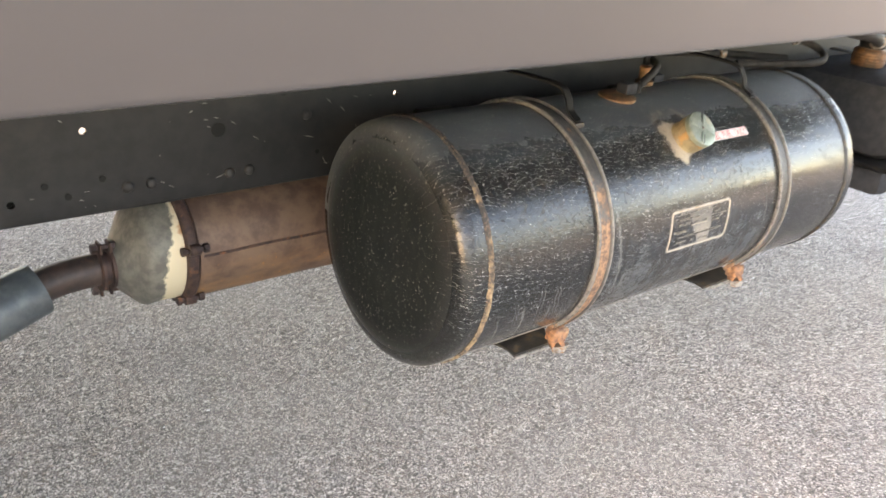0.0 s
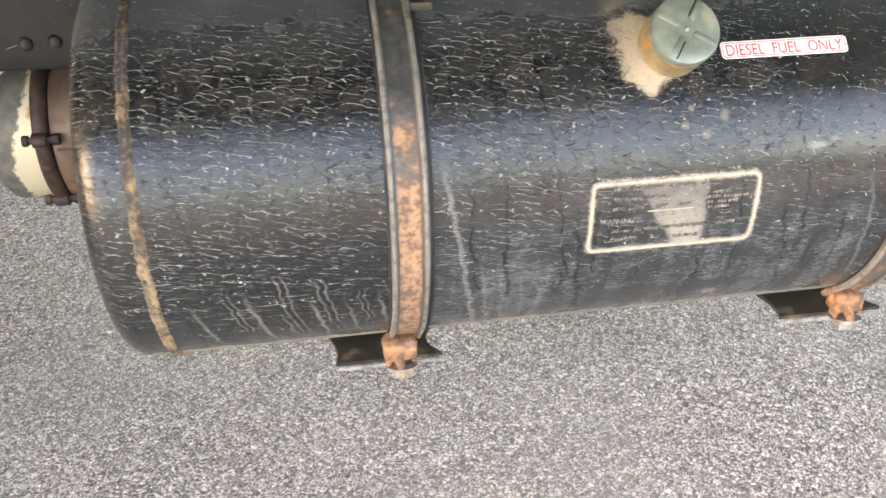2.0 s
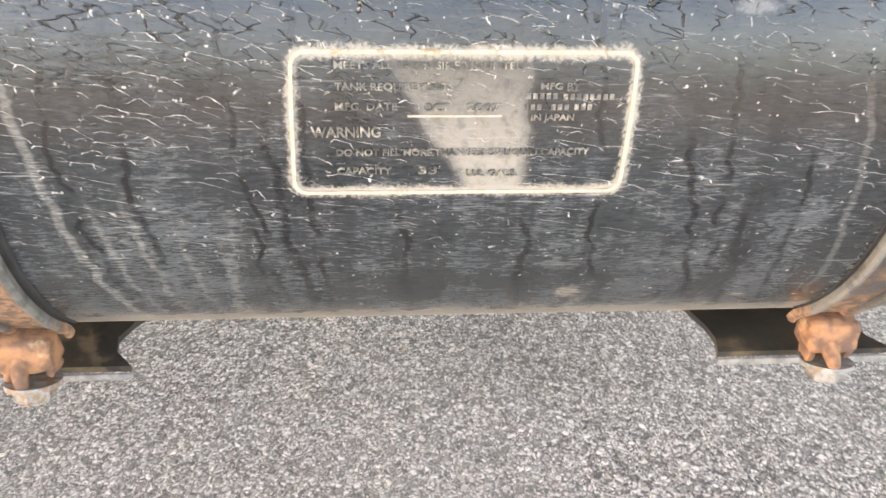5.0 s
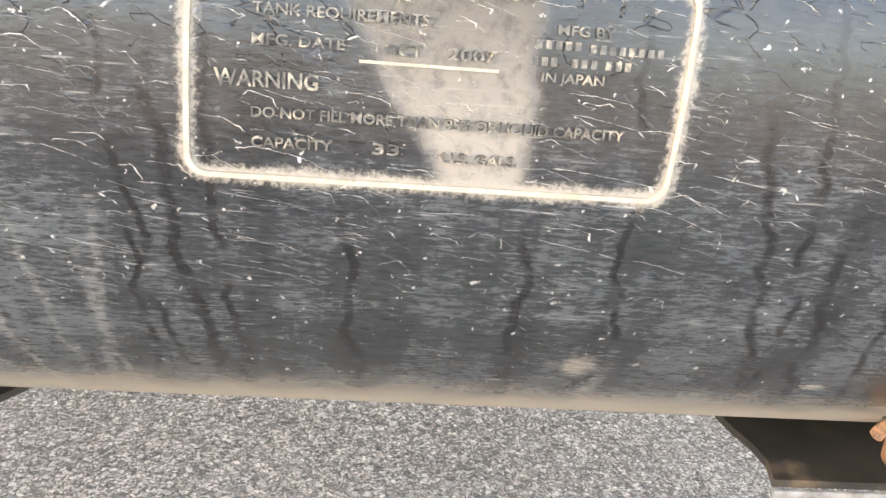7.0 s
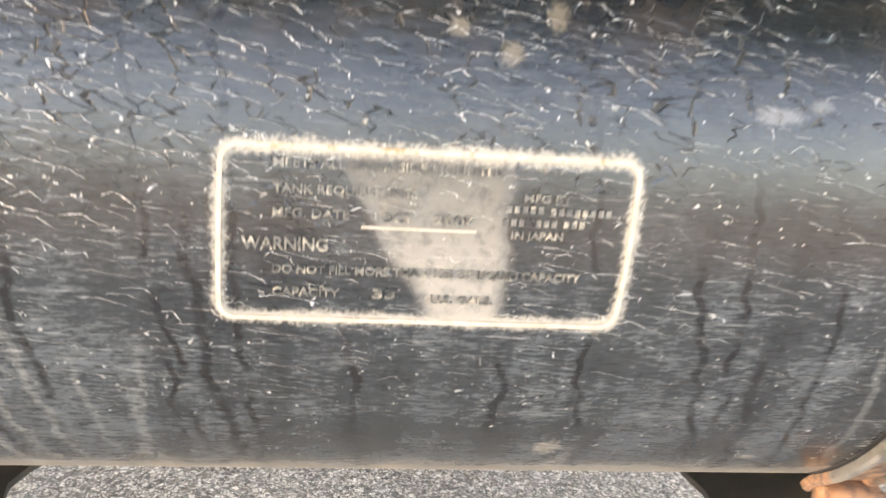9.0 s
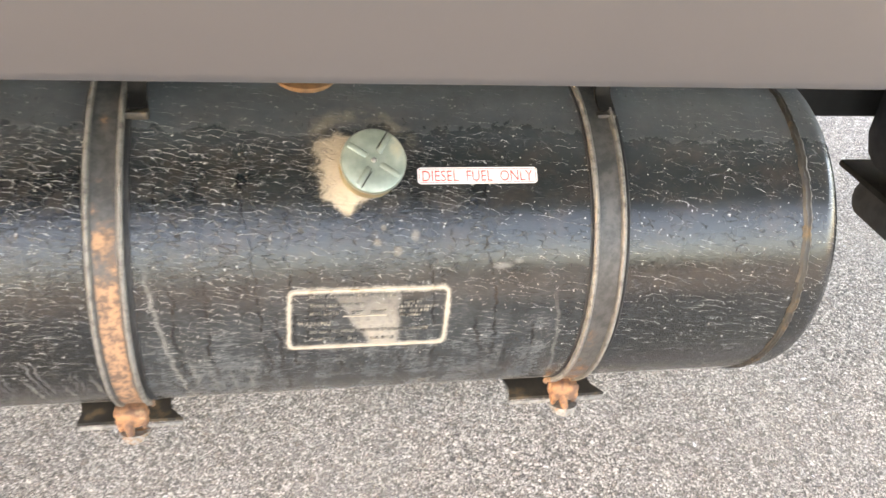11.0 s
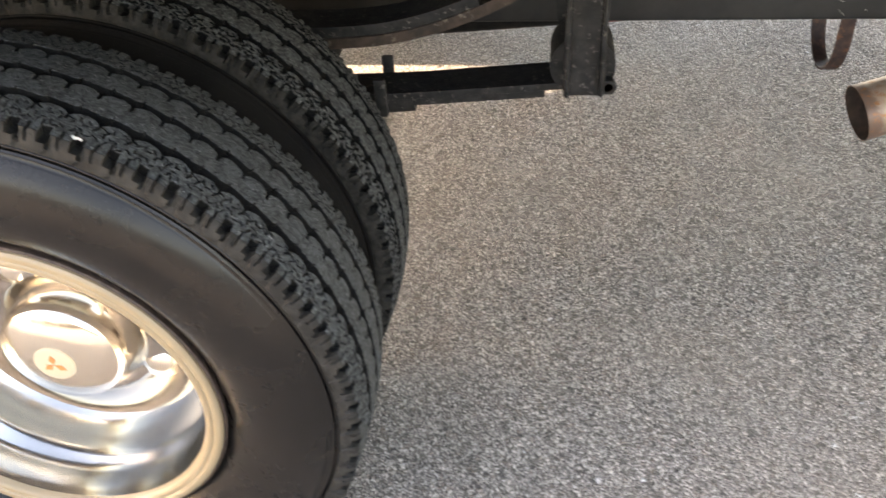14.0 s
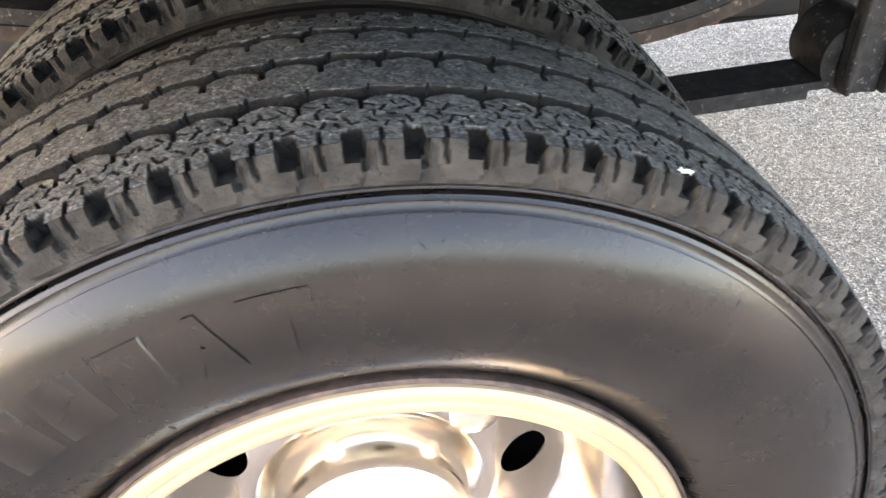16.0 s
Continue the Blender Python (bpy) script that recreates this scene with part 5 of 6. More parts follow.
for a in (80, 262):
    a = radians(a)
    cy_, cz_ = EY - 0.046 * math.cos(a), JZ + 0.046 * math.sin(a)
    bm = bmesh.new()
    add_tube(bm, [(0.526, cy_, cz_), (0.536, cy_, cz_), (0.537, cy_, cz_), (0.562, cy_, cz_), (0.563, cy_, cz_), (0.575, cy_, cz_)], 0.007, 6, True, [0.010, 0.010, 0.006, 0.006, 0.010, 0.010])
    add_box(bm, (0.538, cy_ - 0.014, cz_ - 0.012), (0.544, cy_ + 0.014, cz_ + 0.012), 0.003)
    add_box(bm, (0.556, cy_ - 0.014, cz_ - 0.012), (0.562, cy_ + 0.014, cz_ + 0.012), 0.003)
    bmesh.ops.recalc_face_normals(bm, faces=bm.faces)
    part("joint_bolt", bm, CLAMP, joint)
part("pipe", tube(smooth_path([(0.55, EY, JZ), (0.50, EY, JZ - 0.001), (0.46, EY - 0.003, JZ - 0.004), (0.42, 1.619, 0.308), (0.37, 1.61, 0.296)], 6), 0.0315, 32), PIPE, exhaust, "brown exhaust pipe")
t0, t1 = Vector((0.430, 1.622, 0.3090)), Vector((0.226, 1.590, 0.2540))
d = (t1 - t0)
tip_m = Matrix.Translation(t0) @ d.to_track_quat("Z", "Y").to_matrix().to_4x4()
L = d.length
tip = part("tailpipe", turned([(0.033, 0.004), (0.0478, 0.0), (0.0492, 0.003), (0.0538, L - 0.002), (0.0540, L), (0.0522, L)], 56, tip_m), TIP, exhaust, "grey tailpipe end with tan rust patch")
part("bore", turned([(0.0521, L), (0.0515, L - 0.006), (0.044, 0.02), (0, 0.02)], 56, tip_m), BORE, tip, "dark brown inside of the pipe")

# ---- wheels ----
NUT_WHITE = material("white_fleck", 0.6, 0, (0.62, 0.62, 0.60))[0]
WX, WZ, WY_OUT, WY_IN = -0.942, 0.360, 0.810, 1.066
SIDE = [(-0.064, 0.220), (-0.0745, 0.2308), (-0.0835, 0.2385), (-0.0930, 0.2490), (-0.1003, 0.2610), (-0.1050, 0.2750), (-0.1073, 0.2880), (-0.1071, 0.3030), (-0.1067, 0.3120), (-0.1056, 0.3200), (-0.1037, 0.3280), (-0.1007, 0.3360), (-0.0969, 0.3430), (-0.0932, 0.3485),
        (-0.0918, 0.3504), (-0.0924, 0.3510), (-0.0912, 0.3522), (-0.0904, 0.3532), (-0.0896, 0.3560), (-0.0899, 0.3566), (-0.0888, 0.3578), (-0.0882, 0.3588), (-0.0820, 0.3594), (-0.0818, 0.3614), (-0.0884, 0.3622)]
PAD = [(-0.0878 + 0.0046 * (k / 9) ** 1.3, 0.3650 + 0.0220 * (k / 9) ** 0.95) for k in range(10)]


SLITS = [(0.12, 0.0530, 25, 0.0060), (0.30, 0.0560, -55, 0.0058), (0.46, 0.0530, 70, 0.0052), (0.60, 0.0570, -15, 0.0056), (0.76, 0.0515, 50, 0.0064), (0.90, 0.0590, -70, 0.0052), (0.22, 0.0620, 80, 0.0048), (0.48, 0.0635, 10, 0.0050), (0.08, 0.0675, 40, 0.0056), (0.36, 0.0690, -60, 0.0050), (0.70, 0.0665, 65, 0.0056), (0.86, 0.0700, -20, 0.0050), (0.56, 0.0705, 85, 0.0046)]


def tyre_mesh(per, half_n, mat):
    """A worn ribbed tyre round y: three scalloped grooves, notched shoulders with pads below."""
    tread = []
    for k in range(2 * half_n + 1):
        y = -0.0828 + 0.1656 * k / (2 * half_n)
        tread.append((y, 0.394 - 0.0066 * abs(y / 0.0828) ** 2.2))
    left = SIDE + PAD
    prof = left + tread + [(-y, r) for y, r in left[::-1]]
    kind = [0] * len(SIDE) + [1] * len(PAD) + [2] * len(tread) + [1] * len(PAD) + [0] * len(SIDE)
    P = np.array(prof)
    tang = np.gradient(P, axis=0)
    nrm = np.stack([-tang[:, 1], tang[:, 0]], 1)
    nrm /= np.linalg.norm(nrm, axis=1)[:, None]
    pitches = 80
    pitch = 2 * np.pi * 0.39 / pitches
    N = pitches * per
    th = np.arange(N) * 2 * np.pi / N
    ph = (np.arange(N) % per + 0.5) / per
    idx = np.arange(N) // per
    rng = np.random.RandomState(3)
    jit = rng.uniform(-0.04, 0.04, pitches)
    jit = jit[idx]
    K = np.array(kind)
    Y = P[:, 0]
    D = np.zeros((len(P), N))
    slit_on = rng.rand(len(SLITS), pitches) > 0.12
    slit_dr = rng.uniform(-0.05, 0.05, (len(SLITS), pitches))
    slit_dy = rng.uniform(-0.0012, 0.0012, (len(SLITS), pitches))
    wear = rng.uniform(-0.0007, 0.0007, (3, pitches))

    def step(x, lo, hi):
        t = np.clip((x - lo) / (hi - lo), 0, 1)
        return t * t * (3 - 2 * t)

    for i in range(len(P)):
        y, k = Y[i], K[i]
        r = (1.0 - ph + jit + (0.0 if y < 0 else 0.37)) % 1.0          # runs clockwise seen from outside
        if k == 2:
            dep = np.zeros(N)
            for gi, (g, off) in enumerate(((-0.0415, 0.0), (0.0, 0.45), (0.0415, 0.2))):
                q = (ph + off) % 1.0
                hump = np.sin(np.pi * q) ** 0.75
                near = g - 0.0098 + 0.0072 * hump + wear[gi][idx]
                saw = np.where(q < 0.8, q / 0.8, (1 - q) / 0.2)
                far = g + 0.0032 + 0.0022 * saw
                dep = np.maximum(dep, 0.0125 * step(y, near - 0.0005, near + 0.0005) * (1 - step(y, far - 0.0005, far + 0.0005)))
                cut = ((q > 0.950) | (q < 0.045)) & (y > g - 0.0160) & (y < g)
                dep = np.maximum(dep, np.where(cut, 0.0050, 0))
                cut = (q > 0.79) & (q < 0.85) & (y > g) & (y < g + 0.0090)
                dep = np.maximum(dep, np.where(cut, 0.0060, 0))
            ay = abs(y)
            if ay > 0.0735:
                dep = np.maximum(dep, np.where((r > 0.57) & (r < 0.90), 0.0200, 0))
                dep = np.maximum(dep, np.where((r > 0.20) & (r < 0.27), 0.0060, 0))
            if 0.0495 < ay < 0.0735:
                for si, (r0, y0, ang, ln) in enumerate(SLITS):
                    du = (((r - r0 - slit_dr[si][idx]) + 0.5) % 1.0 - 0.5) * pitch
                    dv = ay - y0 - slit_dy[si][idx]
                    ca, sa = math.cos(radians(ang)), math.sin(radians(ang))
                    along, across = du * ca + dv * sa, -du * sa + dv * ca
                    hit = (np.abs(along) < ln * 0.58) & (np.abs(across) < (0.00062 if per > 20 else 0.00105)) & slit_on[si][idx]
                    dep = np.maximum(dep, np.where(hit, 0.0042, 0))
            D[i] = -dep - 0.0007 * rng.rand(N)
        elif k == 1:
            j = i - len(SIDE) if y < 0 else len(P) - 1 - i - len(SIDE)
            f = j / 9.0
            tail = step(f, 0.32, 0.48) * ((r > 0.84) & (r < 0.95))
            notch = np.where((r > 0.57) & (r < 0.90), 0.0175 * step(f, 0.56, 0.66), 0)
            notch = np.maximum(notch, 0.0065 * tail)
            slot = np.where(np.abs(r - 0.20 - 0.10 * (1 - f)) < 0.040, 0.0045 * step(f, 0.46, 0.58), 0)
            lo, hi = 0.09 + 0.16 * max(0.0, 0.45 - f) / 0.4, 0.99 - 0.20 * max(0.0, 0.45 - f) / 0.4
            pad = np.where((r > lo) & (r < hi) & (f > 0.05), 0.0019, 0) * (1 - step(f, 0.75, 1.0))
            D[i] = pad - np.maximum(notch, slot)
    yy = P[:, 0, None] + nrm[:, 0, None] * D
    rr = P[:, 1, None] + nrm[:, 1, None] * D
    co = np.stack([rr * np.cos(th), yy, rr * np.sin(th)], -1)
    co[..., 2] = np.maximum(co[..., 2], 0.001 - WZ)
    M = len(P)
    verts = co.reshape(-1, 3)
    a = (np.arange(M - 1)[:, None] * N + np.arange(N)[None, :]).ravel()
    a2 = (np.arange(M - 1)[:, None] * N + (np.arange(N)[None, :] + 1) % N).ravel()
    faces = np.stack([a, a + N, a2 + N, a2], 1)
    me = bpy.data.meshes.new("tyre")
    me.from_pydata(verts.tolist(), [], faces.tolist())
    lay = me.uv_layers.new(name="skin")
    # groove depth goes into v, so the tyre's colour shades the grooves
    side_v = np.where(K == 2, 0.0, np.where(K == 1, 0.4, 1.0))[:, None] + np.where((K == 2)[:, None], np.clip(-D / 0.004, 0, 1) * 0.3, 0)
    uvs = np.stack([(faces.ravel() % N) / N, side_v.ravel()[faces.ravel()]], 1).astype(np.float32)
    lay.data.foreach_set("uv", uvs.ravel())
    me.polygons.foreach_set("use_smooth", [True] * len(faces))
    me.set_sharp_from_angle(angle=radians(35))
    me.materials.append(mat)
    me.flip_normals()
    return me


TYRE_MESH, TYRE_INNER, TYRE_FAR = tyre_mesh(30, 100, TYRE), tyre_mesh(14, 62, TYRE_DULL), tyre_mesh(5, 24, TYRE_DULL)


def side_y(r):
    """How far out the sidewall stands at radius r."""
    pts = sorted((rr, y) for y, rr in SIDE)
    return float(np.interp(r, [p[0] for p in pts], [p[1] for p in pts]))


def side_bar(a, r0, r1, wide, proud=0.0010):
    """A raised bar on the sidewall about the angle a (degrees), wide across, from r0 to r1."""
    bm, rows = bmesh.new(), []
    for k in range(7):
        r = r0 + (r1 - r0) * k / 6
        rows.append([bm.verts.new((r * math.cos(radians(a) + s * wide / 2 / r), side_y(r) + h, r * math.sin(radians(a) + s * wide / 2 / r))) for s, h in ((-1, 0.0003), (-0.90, -proud), (0.90, -proud), (1, 0.0003))])
    for q, w_ in zip(rows, rows[1:]):
        for k in range(3):
            bm.faces.new((q[k], q[k + 1], w_[k + 1], w_[k]))
    bm.faces.new(rows[0])
    bm.faces.new(rows[-1][::-1])
    bmesh.ops.recalc_face_normals(bm, faces=bm.faces)
    return skin_at(bm, 1.0)


def side_letter(body, a, r0, r1, wide):
    """A raised letter on the sidewall about the angle a (degrees), its foot at r0 and its head at r1."""
    bm = text_bm(body, 0.05, 0.0013, 0.05)
    bmesh.ops.remove_doubles(bm, verts=bm.verts, dist=1e-6)
    bmesh.ops.subdivide_edges(bm, edges=bm.edges[:], cuts=4, use_grid_fill=True)
    xs, ys = [v.co.x for v in bm.verts], [v.co.y for v in bm.verts]
    for v in bm.verts:
        r = r0 + (r1 - r0) * (v.co.y - min(ys)) / (max(ys) - min(ys))
        b_ = radians(a) - ((v.co.x - min(xs)) / (max(xs) - min(xs)) - 0.5) * wide / 0.305
        v.co = (r * math.cos(b_), side_y(r) - v.co.z, r * math.sin(b_))
    return skin_at(bm, 1.0)


def skin_at(bm, v):
    """Marks all of a mesh as one zone of the tyre's skin: 0 tread, 0.4 shoulder, 1 sidewall."""
    layer = bm.loops.layers.uv.new("skin")
    for f in bm.faces:
        for lp in f.loops:
            lp[layer].uv = (0.0, v)
    return bm


def wheel(y, z, outer, near=True):
    """A road wheel, its axle along y; outer: with the chrome liner and its hub cap."""
    label = "outer rear wheel with worn black tyre and chrome dished liner" if outer else "inner rear wheel with worn black tyre"
    w = thing("wheel", label, "wheel", "rear wheels")
    w.matrix_world = pose(WX, y, z)
    t = new("tyre", TYRE_MESH if outer else TYRE_INNER if near else TYRE_FAR)
    t.parent = w
    tagged(t, "worn black ribbed truck tyre")
    if outer:
        for a, r0, r1, wd in ((128.0, 0.287, 0.324, 0.030), (121.0, 0.287, 0.324, 0.030), (113.8, 0.287, 0.324, 0.030), (-60.0, 0.287, 0.324, 0.03), (-70.0, 0.287, 0.324, 0.03), (-80.0, 0.287, 0.324, 0.03)):
            part("raised_bar", side_bar(a, r0, r1, wd, 0.0014 if 90 < a < 118 else 0.0008), TYRE, t)
        for body, a in (("A", 106.6), ("T", 99.2)):
            part("raised_letter", side_letter(body, a, 0.286, 0.3245, 0.034), TYRE, t)
        bm = bmesh.new()
        for k in range(80):
            for r in (0.32, 0.69):
                a, rad = (k + 1 - r) * 2 * math.pi / 80, 0.3702
                bmesh.ops.create_circle(bm, cap_ends=True, radius=0.0016, segments=8, matrix=pose(rad * math.cos(a), -0.0891, rad * math.sin(a), 82, 0, 0))
        tagged(part("pad_studs", skin_at(bm, 0.4), TYRE, t, "tiny round moulded studs"), kind="stuff")
        rnd = random.Random(8)
        bm = bmesh.new()
        for k in range(150):
            a, r = rnd.uniform(0, 2 * math.pi), rnd.choice((rnd.uniform(0.243, 0.262), rnd.uniform(0.243, 0.262), rnd.uniform(0.27, 0.345)))
            l, wd, lean = (rnd.uniform(0.0015, 0.0058), rnd.uniform(0.0004, 0.0008), rnd.gauss(0, 0.15)) if r < 0.265 else (rnd.uniform(0.0008, 0.0045), rnd.uniform(0.0002, 0.0006), rnd.gauss(0, 0.5))
            c, tn = Vector((math.cos(a), 0, math.sin(a))), Vector((-math.sin(a), 0, math.cos(a)))
            ax = (c + tn * lean).normalized()
            px = Vector((0, 1, 0)).cross(ax)
            vs = []
            for e, f in ((-1, 0), (0, 1), (1, 0), (0, -1)):
                p = c * r + ax * l * e + px * wd * f
                rr = math.hypot(p.x, p.z)
                vs.append(bm.verts.new((p.x, side_y(rr) - 0.0004, p.z)))
            bm.faces.new(vs)
        tagged(part("sidewall_wear", bm, DARK, t, "small dark nicks", False), kind="stuff")
        bm = bmesh.new()
        for dx, dz, r in ((0.0, 0.0, 0.0021), (0.0030, -0.0008, 0.0014), (-0.0028, 0.0012, 0.0012), (0.0052, -0.0002, 0.0009)):
            bmesh.ops.create_icosphere(bm, subdivisions=3, radius=r, matrix=pose(-0.775 - WX + dx, 0.733 - y, 0.711 - z + dz) @ Matrix.Diagonal((1.3, 0.5, 0.7, 1)))
        for v in bm.verts:
            v.co += 0.0022 * noise.noise_vector(v.co * 500)
        part("white_fleck", bm, NUT_WHITE, t, "white stuck fleck")
    if not outer:
        bm = lathe([(-0.080, 0.2165), (-0.084, 0.222), (-0.078, 0.212), (-0.02, 0.20), (0.02, 0.17), (0.03, 0.0005)], "y", (0, 0), 64)
        part("rim", bm, UNDER, w)
        return w
    y0 = -y
    part("rim_edge", lathe([(0.739 + y0, 0.2275), (0.7310 + y0, 0.2302), (0.7275 + y0, 0.2302), (0.7255 + y0, 0.2284), (0.7275 + y0, 0.2262)], "y", (0, 0), 128), RIM_RUST, w, "thin rusty edge of the rim")
    part("rim_ring", lathe([(0.735 + y0, 0.2272)] + [(0.7245 + y0, 0.2262), (0.7225 + y0, 0.2240), (0.7218 + y0, 0.2205), (0.7222 + y0, 0.2168), (0.7240 + y0, 0.2150), (0.7246 + y0, 0.2142), (0.7236 + y0, 0.2128), (0.7232 + y0, 0.2095), (0.7246 + y0, 0.2060), (0.7275 + y0, 0.2040)] + [(0.7335 + y0, 0.2018)], "y", (0, 0), 128), CREAM, w, "cream painted rim ring")
    bowl = [(0.7335, 0.2016), (0.746, 0.1990), (0.768, 0.1975), (0.780, 0.1955), (0.787, 0.1890), (0.800, 0.1855), (0.813, 0.1820), (0.835, 0.1765), (0.847, 0.1675), (0.8495, 0.1570), (0.8470, 0.1440), (0.8400, 0.1270), (0.8325, 0.1080), (0.8310, 0.1010), (0.8325, 0.0945), (0.8365, 0.0885), (0.8430, 0.0790)]
    ob = part("liner", lathe([(a + y0, r) for a, r in bowl] + [(a + 0.002 + y0, r + 0.0015) for a, r in bowl[::-1]], "y", (0, 0), 128, True), CHROME, w, "polished chrome dished wheel liner")
    cut = bmesh.new()
    for k in (0, 3, 4):
        a = radians(HOLE_A + 72 * k)
        c, tn = Vector((math.cos(a), 0, math.sin(a))), Vector((-math.sin(a), 0, math.cos(a)))
        p, dirn = c * 0.130, (c * -0.40 + Vector((0, 0.92, 0))).normalized()
        side = dirn.cross(tn).normalized()
        r1 = [cut.verts.new(p + Vector((0, 0.8413 + y0, 0)) - dirn * 0.03 + tn * 0.0205 * math.cos(q) + side * 0.0225 * math.sin(q)) for q in (2 * math.pi * i / 28 for i in range(28))]
        r2 = [cut.verts.new(v.co + dirn * 0.06) for v in r1]
        cut.faces.new(r1[::-1])
        cut.faces.new(r2)
        for i in range(28):
            cut.faces.new((r1[i], r1[(i + 1) % 28], r2[(i + 1) % 28], r2[i]))
    bmesh.ops.recalc_face_normals(cut, faces=cut.faces)
    drilled(ob, cut)
    part("hub_cover", lathe([(0.8640 + y0, 0.0830), (0.8150 + y0, 0.0788), (0.806 + y0, 0.0779), (0.801 + y0, 0.0771), (0.797 + y0, 0.0756), (0.7935 + y0, 0.0725), (0.7915 + y0, 0.0685), (0.7865 + y0, 0.058), (0.7820 + y0, 0.040), (0.7802 + y0, 0.020), (0.7800 + y0, 0.0005)], "y", (0, 0), 96), HUB, w, "chrome hub cap with small orange badge")
    for k in (2, 3, 4):
        a = radians(HOLE_A + 36 + 72 * k)
        m = pose(0.113 * math.cos(a), 0.8345 + y0, 0.113 * math.sin(a), 90, 0, 0)
        part("nut_cover", turned([(0.0240, -0.001), (0.0220, 0.0006), (0.0190, 0.0026), (0.0150, 0.0046), (0.0090, 0.0060), (0, 0.0066)], 24, m), HUB, w, "domed chrome nut cover")
    bm = lathe([(0.7815 + y0, 0.0265), (0.7790 + y0, 0.0255), (0.7783 + y0, 0.0235), (0.7783 + y0, 0.0005)], "y", (0, 0), 48)
    badge = part("badge", bm, EMBLEM_BASE, w, "round cream badge")
    for k in range(3):
        a = radians(BADGE_A + 120 * k)
        c, tn = Vector((math.cos(a), 0, math.sin(a))), Vector((-math.sin(a), 0, math.cos(a)))
        bm = bmesh.new()
        vs = [bm.verts.new(Vector((0, 0.7781 + y0 - h, 0)) + q) for h in (0.0, 0.0006) for q in (c * 0.001, c * 0.0085 + tn * 0.0047, c * 0.016, c * 0.0085 - tn * 0.0047)]
        bm.faces.new(vs[4:])
        for i in range(4):
            bm.faces.new((vs[i], vs[(i + 1) % 4], vs[4 + (i + 1) % 4], vs[4 + i]))
        bmesh.ops.recalc_face_normals(bm, faces=bm.faces)
        part("lozenge", bm, EMBLEM_RED, badge, "", False)
    # near-black dish added behind the liner: paints the shade inside its holes
    part("hole_backing", lathe([(0.853 + y0, 0.180), (0.868 + y0, 0.186), (0.905 + y0, 0.188), (0.908 + y0, 0.180), (0.908 + y0, 0.0005)], "y", (0, 0), 64), DARK, w, "near-black backing that keeps the liner's holes dark")
    return w


HOLE_A, BADGE_A = 152.0, 90.0
wheel(WY_OUT, WZ, True)
wheel(WY_IN, WZ, False)
for y in (2 * CY - WY_IN, 2 * CY - WY_OUT):
    wheel(y, WZ, False, False)

# ---- axle and leaf spring ----
axle = thing("rear_axle", "black rear axle housing with brake drums", "axle")
part("housing", tube([(WX, 1.10, WZ), (WX, 1.5, WZ), (WX, 1.64, WZ), (WX, 1.76, WZ), (WX, 2.00, WZ), (WX, 2.12, WZ), (WX, 2.2, WZ), (WX, 2.62, WZ)], 0.06, 28, True, [0.06, 0.062, 0.10, 0.165, 0.165, 0.10, 0.062, 0.06]), UNDER, axle)
for y in (1.155, 2.50):
    part("drum", tube([(WX, y, WZ), (WX, y + 0.065, WZ)], 0.165, 40), UNDER, axle)

spring = thing("leaf_spring", "black leaf spring pack with clips", "leaf spring")
SY = 1.280


def leaf(pts, thick, width=0.07):
    return band(smooth_path([(x, SY, z) for x, z in pts], 8), width, thick, (0, 1, 0))


LOW = [(-0.295, 0.4835), (-0.355, 0.4800), (-0.46, 0.4720), (-0.61, 0.4625), (-0.95, 0.456), (-1.25, 0.481), (-1.44, 0.510)]
for pts, th_ in (([(x, z + 0.0110) for x, z in LOW], 0.0105), ([(x, z) for x, z in LOW[1:]], 0.0105), ([(-0.55, 0.4555), (-0.72, 0.4470), (-0.95, 0.445), (-1.15, 0.459)], 0.0105)):
    part("leaf", leaf(pts, th_), SPRING, spring)
for x in (-0.600, -1.28):
    zc = 0.470 if x > -1 else 0.491
    bm = bmesh.new()
    add_box(bm, (x - 0.009, SY - 0.044, zc - 0.026), (x + 0.009, SY - 0.036, zc + 0.036), 0.002)
    add_box(bm, (x - 0.009, SY + 0.036, zc - 0.026), (x + 0.009, SY + 0.044, zc + 0.036), 0.002)
    add_box(bm, (x - 0.009, SY - 0.036, zc - 0.026), (x + 0.009, SY + 0.036, zc - 0.020), 0.001)
    part("clip", bm, SPRING, spring)
for x in (-0.86, -1.02):
    for y in (SY - 0.045, SY + 0.045):
        part("u_bolt", tube([(x, y, 0.30), (x, y, 0.66)], 0.009, 12), SPRING, spring)
helper = thing("helper_spring", "rusty flecked helper leaf spring curving up to the frame", "leaf spring")
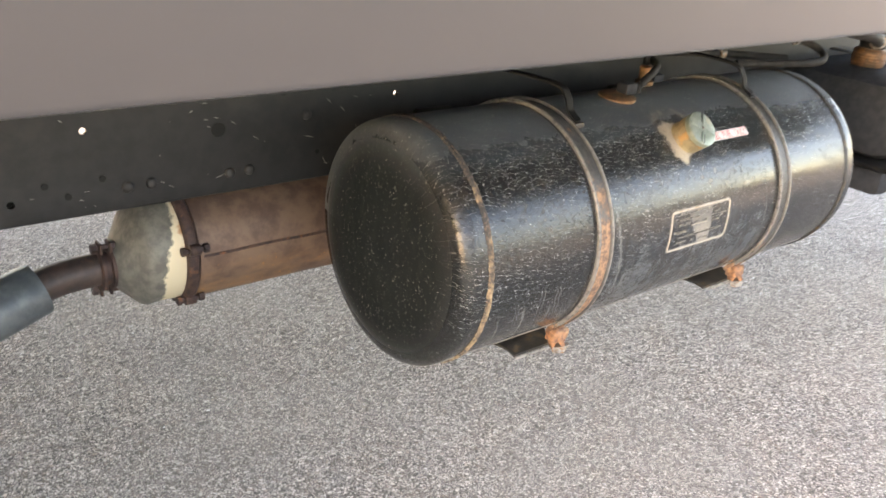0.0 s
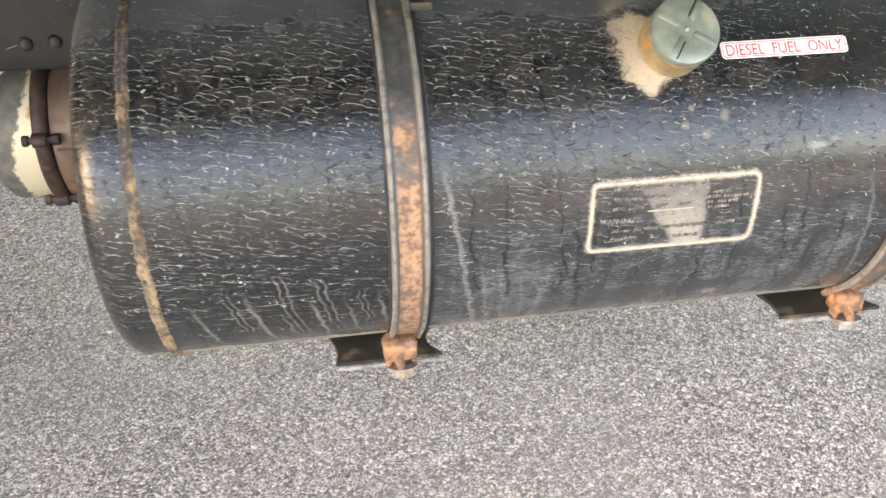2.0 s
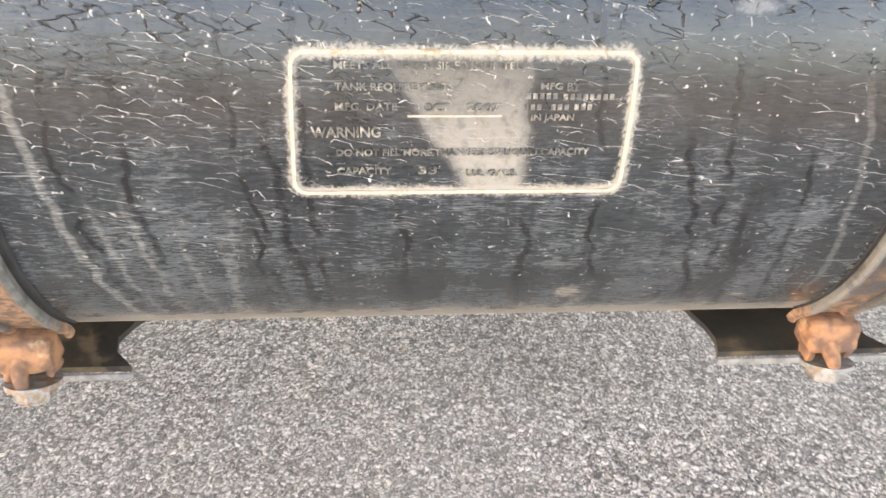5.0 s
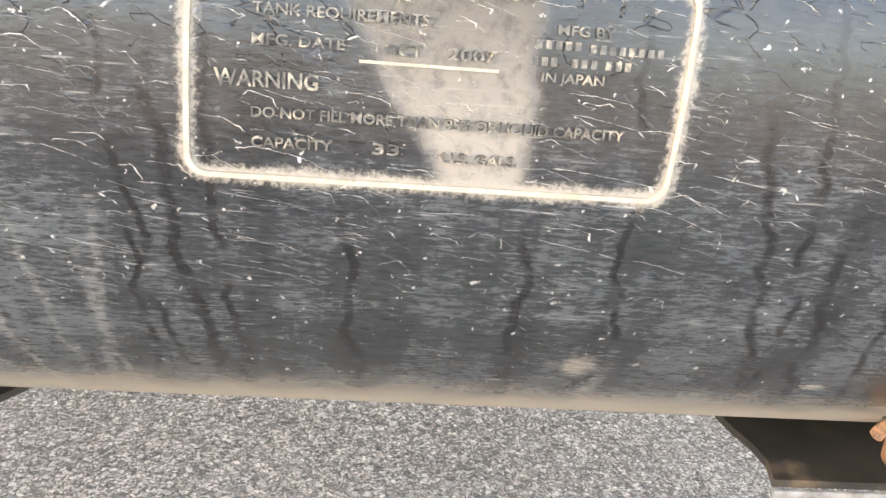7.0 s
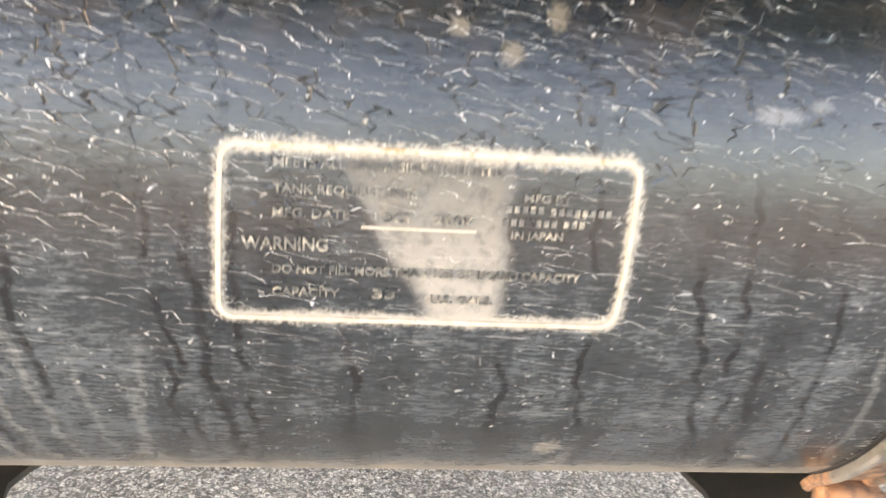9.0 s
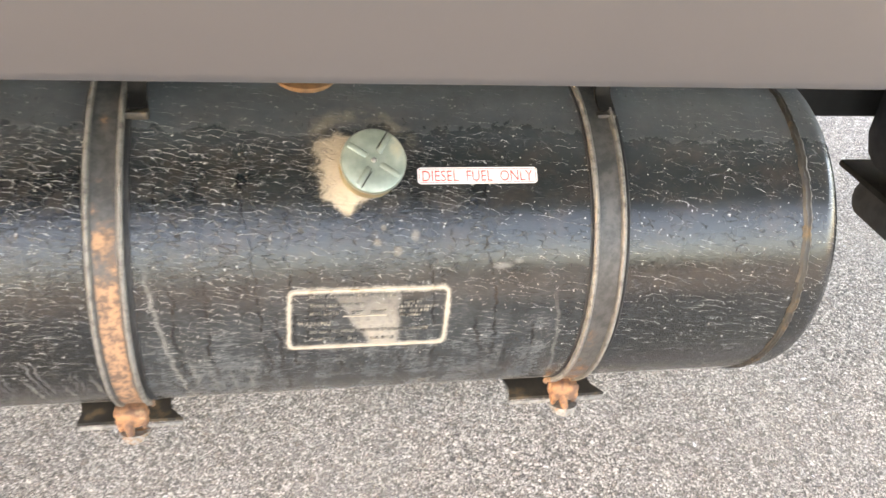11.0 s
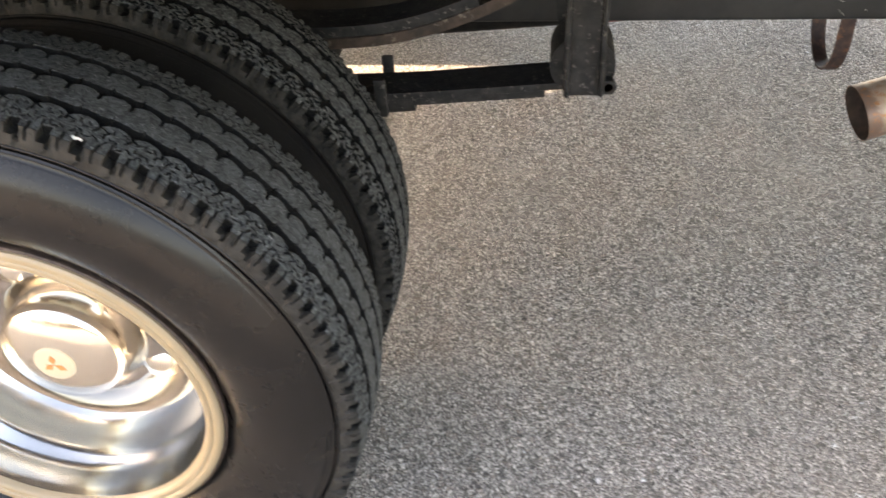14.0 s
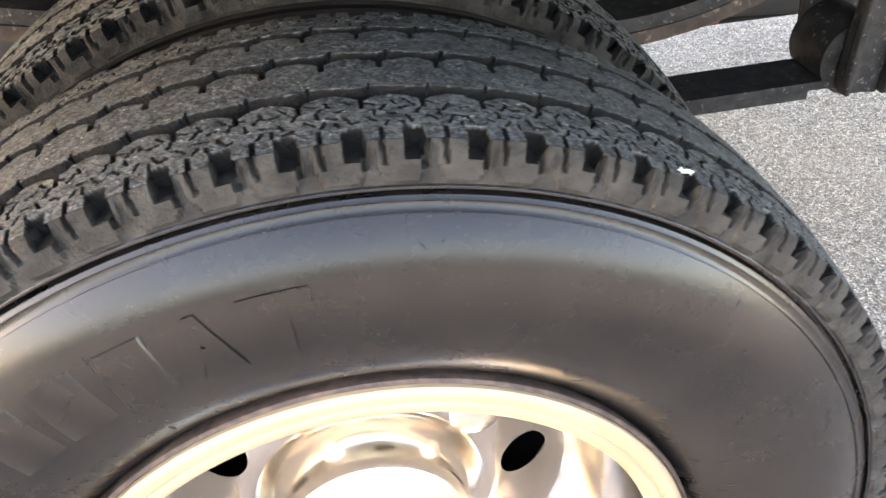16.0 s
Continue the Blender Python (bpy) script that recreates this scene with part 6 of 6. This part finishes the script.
for dz, a, b_ in ((0.0, 0, 7), (0.018, 0, 6)):
    pts = [(-1.45, 0.640), (-0.95, 0.575), (-0.75, 0.560), (-0.62, 0.562), (-0.53, 0.578), (-0.45, 0.606), (-0.36, 0.650)][a:b_]
    part("leaf", leaf([(x, z + dz) for x, z in pts], 0.016, 0.066), SPRING_RUST if dz == 0 else SPRING, helper)
part("pad", box((-0.47, SY - 0.05, 0.655), (-0.35, SY + 0.05, 0.735), 0.012), SPRING, helper)

shackle = thing("spring_hanger", "cast black spring hanger bracket with a bolt", "bracket")
outline = [(-0.327, 0.86), (-0.270, 0.86), (-0.270, 0.60), (-0.272, 0.502), (-0.277, 0.487), (-0.321, 0.487), (-0.327, 0.502)]
inner = [(-0.352, 0.86), (-0.270, 0.86), (-0.262, 0.60), (-0.268, 0.502), (-0.280, 0.490), (-0.318, 0.490), (-0.332, 0.52), (-0.345, 0.62)]


def cast(bm):
    """Roughens a casting's faces."""
    bmesh.ops.subdivide_edges(bm, edges=[e for e in bm.edges if e.calc_length() > 0.03], cuts=6, use_grid_fill=True)
    for v in bm.verts:
        v.co += 0.0016 * noise.noise_vector(v.co * 70) + 0.0010 * noise.noise_vector(v.co * 200)
    return bm


part("outer_cheek", cast(extrude_outline(outline, 0.012, pose(0, 1.240, 0, 90, 0, 0))), SPRING, shackle)
part("inner_cheek", extrude_outline(inner, 0.012, pose(0, 1.336, 0, 90, 0, 0)), SPRING, shackle)
part("web", box((-0.352, 1.2405, 0.66), (-0.272, 1.433, 0.88), 0.008), SPRING, shackle)
for x in (-0.3235, -0.2745):
    part("rib", cast(box((x - 0.004, 1.214, 0.490), (x + 0.004, 1.2275, 0.86), 0.003)), SPRING, shackle, "raised edge rib")
part("eye", tube([(-0.301, 1.246, 0.524), (-0.301, 1.322, 0.524)], 0.047, 32), SPRING, shackle)
bm = tube([(-0.264, 1.222, 0.502), (-0.264, 1.344, 0.502)], 0.007, 12)
add_tube(bm, [(-0.264, 1.222, 0.502), (-0.264, 1.234, 0.502)], 0.012, 6)
part("pin", bm, SPRING, shackle)
